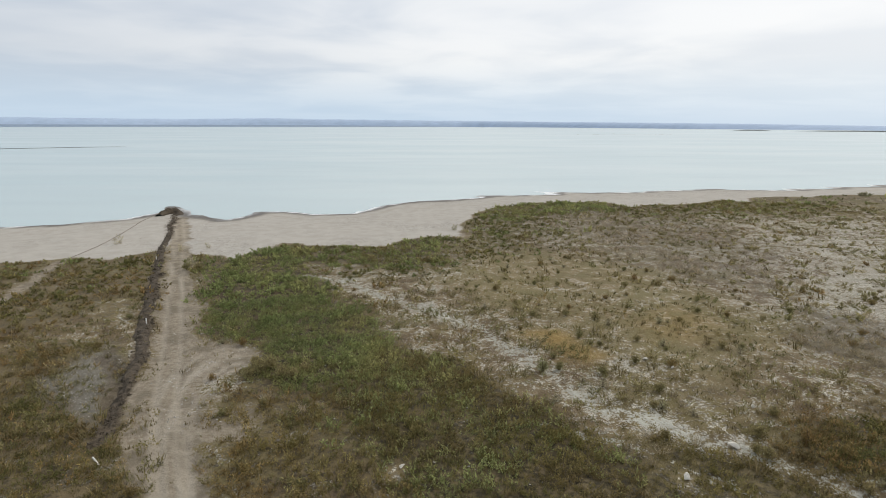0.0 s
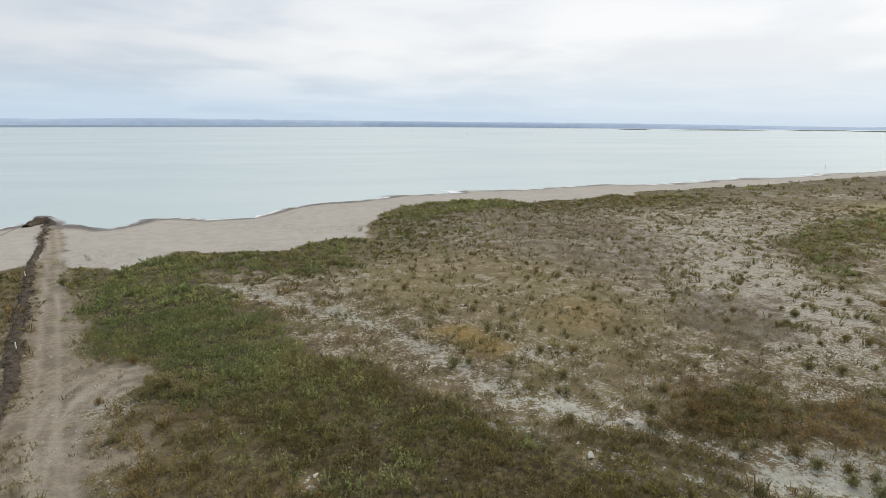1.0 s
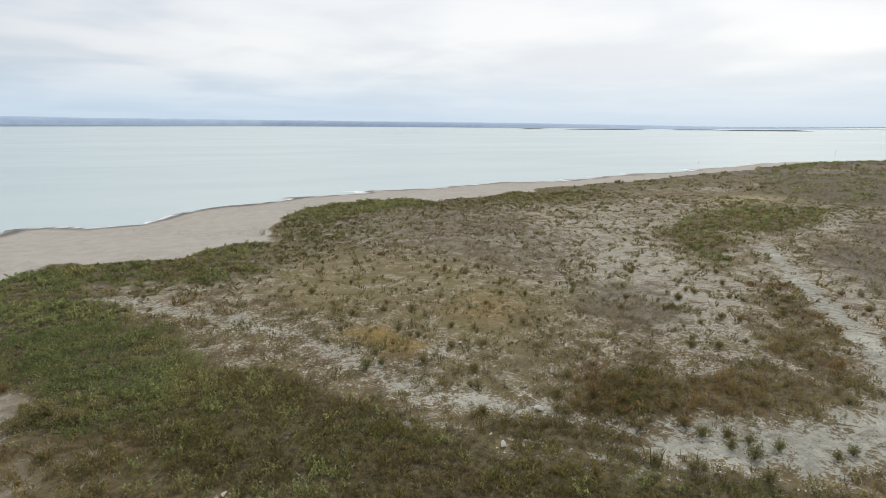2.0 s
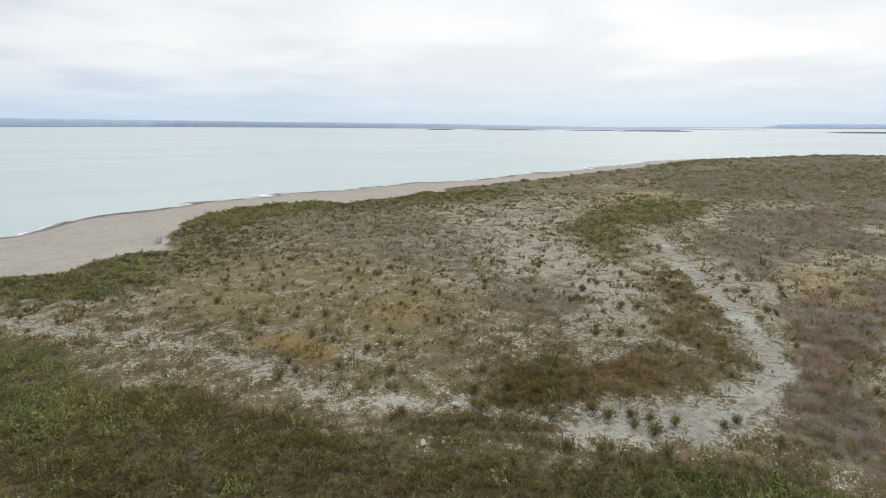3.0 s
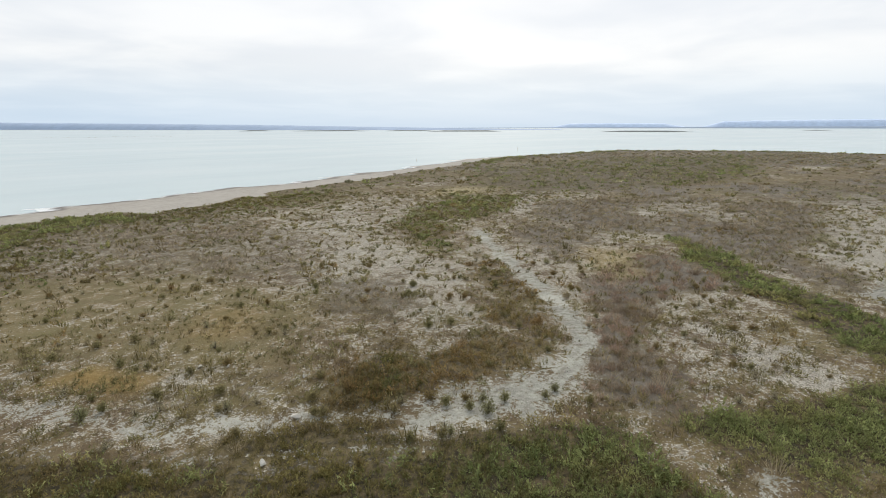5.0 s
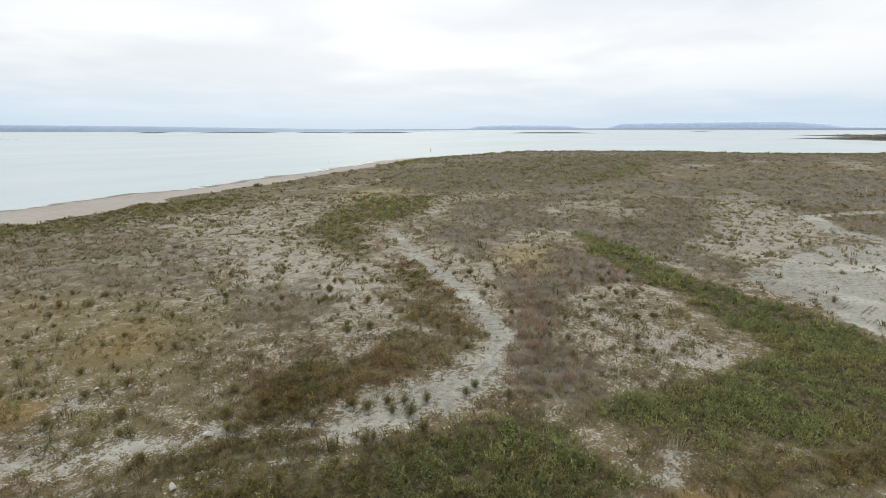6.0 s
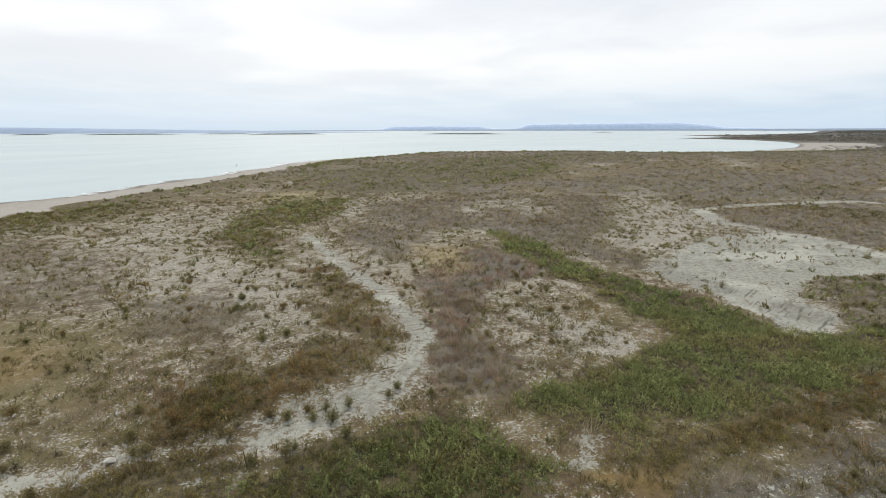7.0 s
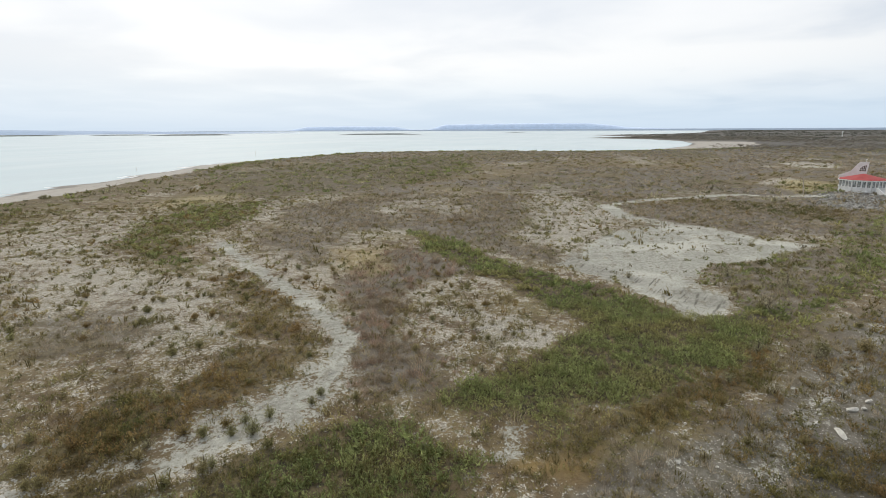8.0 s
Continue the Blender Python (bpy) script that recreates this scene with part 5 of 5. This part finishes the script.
def lakeside_house():
    top = tagged(new("lakeside_house"), "white eight-sided lakeside house with a red roof and a tall fin", "house")
    R, plinth, eave, apex = 5.8, 1.75, 3.75, 5.3
    corner = [(R * math.cos(math.radians(22.5 + 45 * k)), R * math.sin(math.radians(22.5 + 45 * k))) for k in range(8)]
    for k in range(8):
        a, b = Vector(corner[k]), Vector(corner[(k + 1) % 8])
        bm = bmesh.new()
        panel(bm, b, a, -0.8, plinth)
        panel(bm, b, a, eave - 0.22, eave)
        part("wall", bm, MAT["stucco"], top)
        bm = bmesh.new()
        panel(bm, b * 1.012, a * 1.012, plinth - 0.02, plinth + 0.07, 0, 0.34)
        part("sill", bm, MAT["stucco"], top)
        for j in range(4):
            s0, s1 = j / 4, (j + 1) / 4
            p0, p1 = b.lerp(a, s0), b.lerp(a, s1)
            bm = bmesh.new()
            panel(bm, p0, p0.lerp(p1, 0.24), plinth, eave - 0.2, 0.01, 0.22)
            part("pillar", bm, MAT["stucco"], top)
            bm = bmesh.new()
            q0, q1 = p0.lerp(p1, 0.24), p1
            panel(bm, q0, q0.lerp(q1, 0.06), plinth + 0.07, eave - 0.22, 0.09, 0.06)
            panel(bm, q0.lerp(q1, 0.47), q0.lerp(q1, 0.53), plinth + 0.07, eave - 0.22, 0.09, 0.06)
            panel(bm, q0.lerp(q1, 0.94), q1, plinth + 0.07, eave - 0.22, 0.09, 0.06)
            win = part("window", bm, MAT["stucco"], top, "white window frame")
            for u in (0.06, 0.53):
                bm = bmesh.new()
                panel(bm, q0.lerp(q1, u), q0.lerp(q1, u + 0.41), plinth + 0.07, eave - 0.22, 0.12, 0.02)
                part("pane", bm, MAT["glass"], win, "dark glass pane")
    bm = bmesh.new()
    bmesh.ops.create_cone(bm, cap_ends=True, segments=8, radius1=R * 0.98, radius2=R * 0.98, depth=0.1, matrix=Matrix.Translation((0, 0, plinth - 0.4)) @ Matrix.Rotation(radians(22.5), 4, "Z"))
    part("floor_slab", bm, MAT["wood"], top)
    # roof: eight sloping facets with a fascia
    over = 1.07
    tip = Vector((0, 0, apex))
    for k in range(8):
        a, b = Vector((*corner[k], 0)) * over, Vector((*corner[(k + 1) % 8], 0)) * over
        bm = bmesh.new()
        lo = [Vector((p.x, p.y, eave + 0.02)) for p in (a, b)]
        t0, t1 = tip + (lo[0] - tip) * 0.03, tip + (lo[1] - tip) * 0.03
        up0 = [bm.verts.new(p + Vector((0, 0, 0.14))) for p in (lo[0], lo[1], t1, t0)]
        dn0 = [bm.verts.new(p) for p in (lo[0], lo[1], t1, t0)]
        bm.faces.new(up0)
        bm.faces.new(dn0[::-1])
        for i in range(4):
            bm.faces.new((up0[i], dn0[i], dn0[(i + 1) % 4], up0[(i + 1) % 4]))
        part("roof_facet", bm, MAT["roof"], top, "red painted roof facet")
        bm = bmesh.new()
        panel(bm, Vector(b.xy) * 1.012, Vector(a.xy) * 1.012, eave - 0.16, eave + 0.10, 0, 0.12)
        part("fascia", bm, MAT["stucco"], top, "white fascia board")
    # the fin: a tall tapering slab with a quarter-round grille
    bm = bmesh.new()
    shape = [(-6.0, 3.9), (0.65, 3.9), (1.05, 8.5), (-1.3, 8.5), (-3.0, 5.85), (-6.0, 4.4)]
    arch = [(0.45, 5.8)] + [(0.45 - 1.6 * math.cos(a), 5.8 + 1.75 * math.sin(a)) for a in [radians(q) for q in range(0, 91, 15)]]
    for side in (0.28, -0.28):
        bm.faces.new([bm.verts.new((px, side, pz)) for px, pz in (shape if side < 0 else shape[::-1])])
    bm.verts.ensure_lookup_table()
    k = len(shape)
    for i in range(k):
        j = (i + 1) % k
        bm.faces.new((bm.verts[k + i], bm.verts[k - 1 - i], bm.verts[k - 1 - j], bm.verts[k + j]))
    bmesh.ops.recalc_face_normals(bm, faces=bm.faces)
    fin = part("fin", bm, MAT["stucco"], top, "tall white stucco fin above the roof")
    fin.matrix_basis = pose(-2.2, 1.9, 0.15, 0, 0, FIN_TURN)
    # the fin has no hole: a dark face paints the shade behind the bars
    bm = bmesh.new()
    bm.faces.new([bm.verts.new((px, -0.292, pz)) for px, pz in arch])
    part("grille_shade", bm, MAT["stem"], fin, "dark quarter-round face painted as the shade behind the grille")
    bm = bmesh.new()
    for u in (0.3, 0.7, 1.1):
        box(bm, 0.45 - u - 0.04, 0.45 - u + 0.04, -0.33, -0.295, 5.8, 5.8 + 1.75 * math.sqrt(1 - (u / 1.6) ** 2))
    for h in (0.45, 0.95):
        box(bm, 0.45 - 1.6 * math.sqrt(1 - (h / 1.75) ** 2), 0.45, -0.33, -0.295, 5.8 + h - 0.04, 5.8 + h + 0.04)
    part("grille", bm, MAT["stucco"], fin, "white grille bars")
    bm = bmesh.new()
    bmesh.ops.create_cone(bm, cap_ends=True, segments=8, radius1=0.05, radius2=0.05, depth=0.6, matrix=Matrix.Translation((0.25, 0, 8.75)))
    bmesh.ops.create_icosphere(bm, subdivisions=2, radius=0.24, matrix=Matrix.Translation((0.25, 0, 9.2)))
    part("globe_lamp", bm, MAT["post"], fin, "white globe lamp on the fin")
    bm = bmesh.new()
    box(bm, -0.25, 0.25, -0.25, 0.25, 3.8, 5.1)
    chimney = part("chimney", bm, MAT["stucco"], top, "short white chimney")
    chimney.matrix_basis = pose(-3.9, 2.6, 0)
    top.matrix_basis = pose(HOUSE_AT[0], HOUSE_AT[1], ground_at(*HOUSE_AT) - 0.1, 0, 0, HOUSE_TURN)
    return top


HOUSE_TURN, FIN_TURN = 202.0, 45.7
lakeside_house()


def stair(x, y, turn):
    top = tagged(new("stair"), "white concrete stair down from the house to the shore", "stair")
    for k in range(9):
        bm = bmesh.new()
        box(bm, -1.1, 1.1, -0.3 * k - 0.3, -0.3 * k, -1.2, 1.3 - 0.175 * k)
        part("step", bm, MAT["stucco"], top)
    for sx in (-1.3, 1.1):
        bm = bmesh.new()
        vs = [bm.verts.new((px, py, pz)) for px in (sx, sx + 0.2) for py, pz in ((0.1, 2.0), (-2.9, 0.35), (-2.9, -1.4), (0.1, -1.4))]
        for f in ((0, 1, 2, 3), (7, 6, 5, 4), (0, 4, 5, 1), (1, 5, 6, 2), (2, 6, 7, 3), (3, 7, 4, 0)):
            bm.faces.new([vs[i] for i in f])
        bmesh.ops.recalc_face_normals(bm, faces=bm.faces)
        part("side_wall", bm, MAT["stucco"], top)
    top.matrix_basis = pose(x, y, ground_at(x, y), 0, 0, turn)


stair(178.6, -77.8, 290)
bm = bmesh.new()
box(bm, -1.6, 1.6, -0.6, 0.6, 0, 0.35)
bmesh.ops.bevel(bm, geom=bm.edges[:], offset=0.06, segments=2, affect="EDGES")
slab = part("concrete_slab", bm, MAT["stucco"], None)
slab.matrix_basis = pose(179.2, -73.2, ground_at(179.2, -73.2) + 0.25, 0, 18, 40)
tagged(slab, "tilted white concrete slab fallen among the rocks", "slab")

# rocks heaped below the house
rng = np.random.default_rng(41)
RIPRAP = [(184, -63), (179, -79), (150, -70), (151, -57), (163, -56)]
px, py = rng.uniform(148, 186, 3000), rng.uniform(-82, -54, 3000)
ok = inside_by(px, py, RIPRAP) > rng.uniform(-2, 4, 3000)
px, py = px[ok][:1300], py[ok][:1300]
pp = plan(px, py)
stones = strew("heaped_rocks", "grey and pale rocks heaped below the house", MAT["riprap"], [pebble(rng, 0.7) for _ in range(8)], np.stack([px, py, rise(px, py, pp) + 0.05], -1), 0.16 + 0.42 * rng.uniform(0, 1, len(px)) ** 2, rng.uniform(0, 1, len(px)), 42)
tagged(stones, category="rocks")


def utility_pole(x, y, height, lean, turn):
    top = tagged(new("utility_pole"), "leaning pale wooden pole in dry grass", "pole")
    bm = bmesh.new()
    bmesh.ops.create_cone(bm, cap_ends=True, segments=10, radius1=0.16, radius2=0.11, depth=height, matrix=Matrix.Translation((0, 0, height / 2 - 0.2)))
    part("shaft", bm, MAT["wood"], top)
    bm = bmesh.new()
    box(bm, -0.5, 0.5, -0.05, 0.05, height - 0.7, height - 0.58)
    part("crossarm", bm, MAT["wood"], top)
    top.matrix_basis = pose(x, y, ground_at(x, y), 0, lean, turn)


utility_pole(179.2, -59.1, 5.6, 6, 60)


def water_tower(x, y):
    top = tagged(new("water_tower"), "pale distant water tower on the plain", "tower")
    bm = bmesh.new()
    bmesh.ops.create_cone(bm, cap_ends=True, segments=12, radius1=1.0, radius2=0.8, depth=8.5, matrix=Matrix.Translation((0, 0, 4.0)))
    part("column", bm, MAT["stucco"], top)
    bm = bmesh.new()
    bmesh.ops.create_cone(bm, cap_ends=True, segments=14, radius1=1.2, radius2=1.6, depth=2.4, matrix=Matrix.Translation((0, 0, 9.0)))
    part("tank", bm, MAT["stucco"], top)
    top.matrix_basis = pose(x, y, ground_at(x, y))


water_tower(1335, -496)
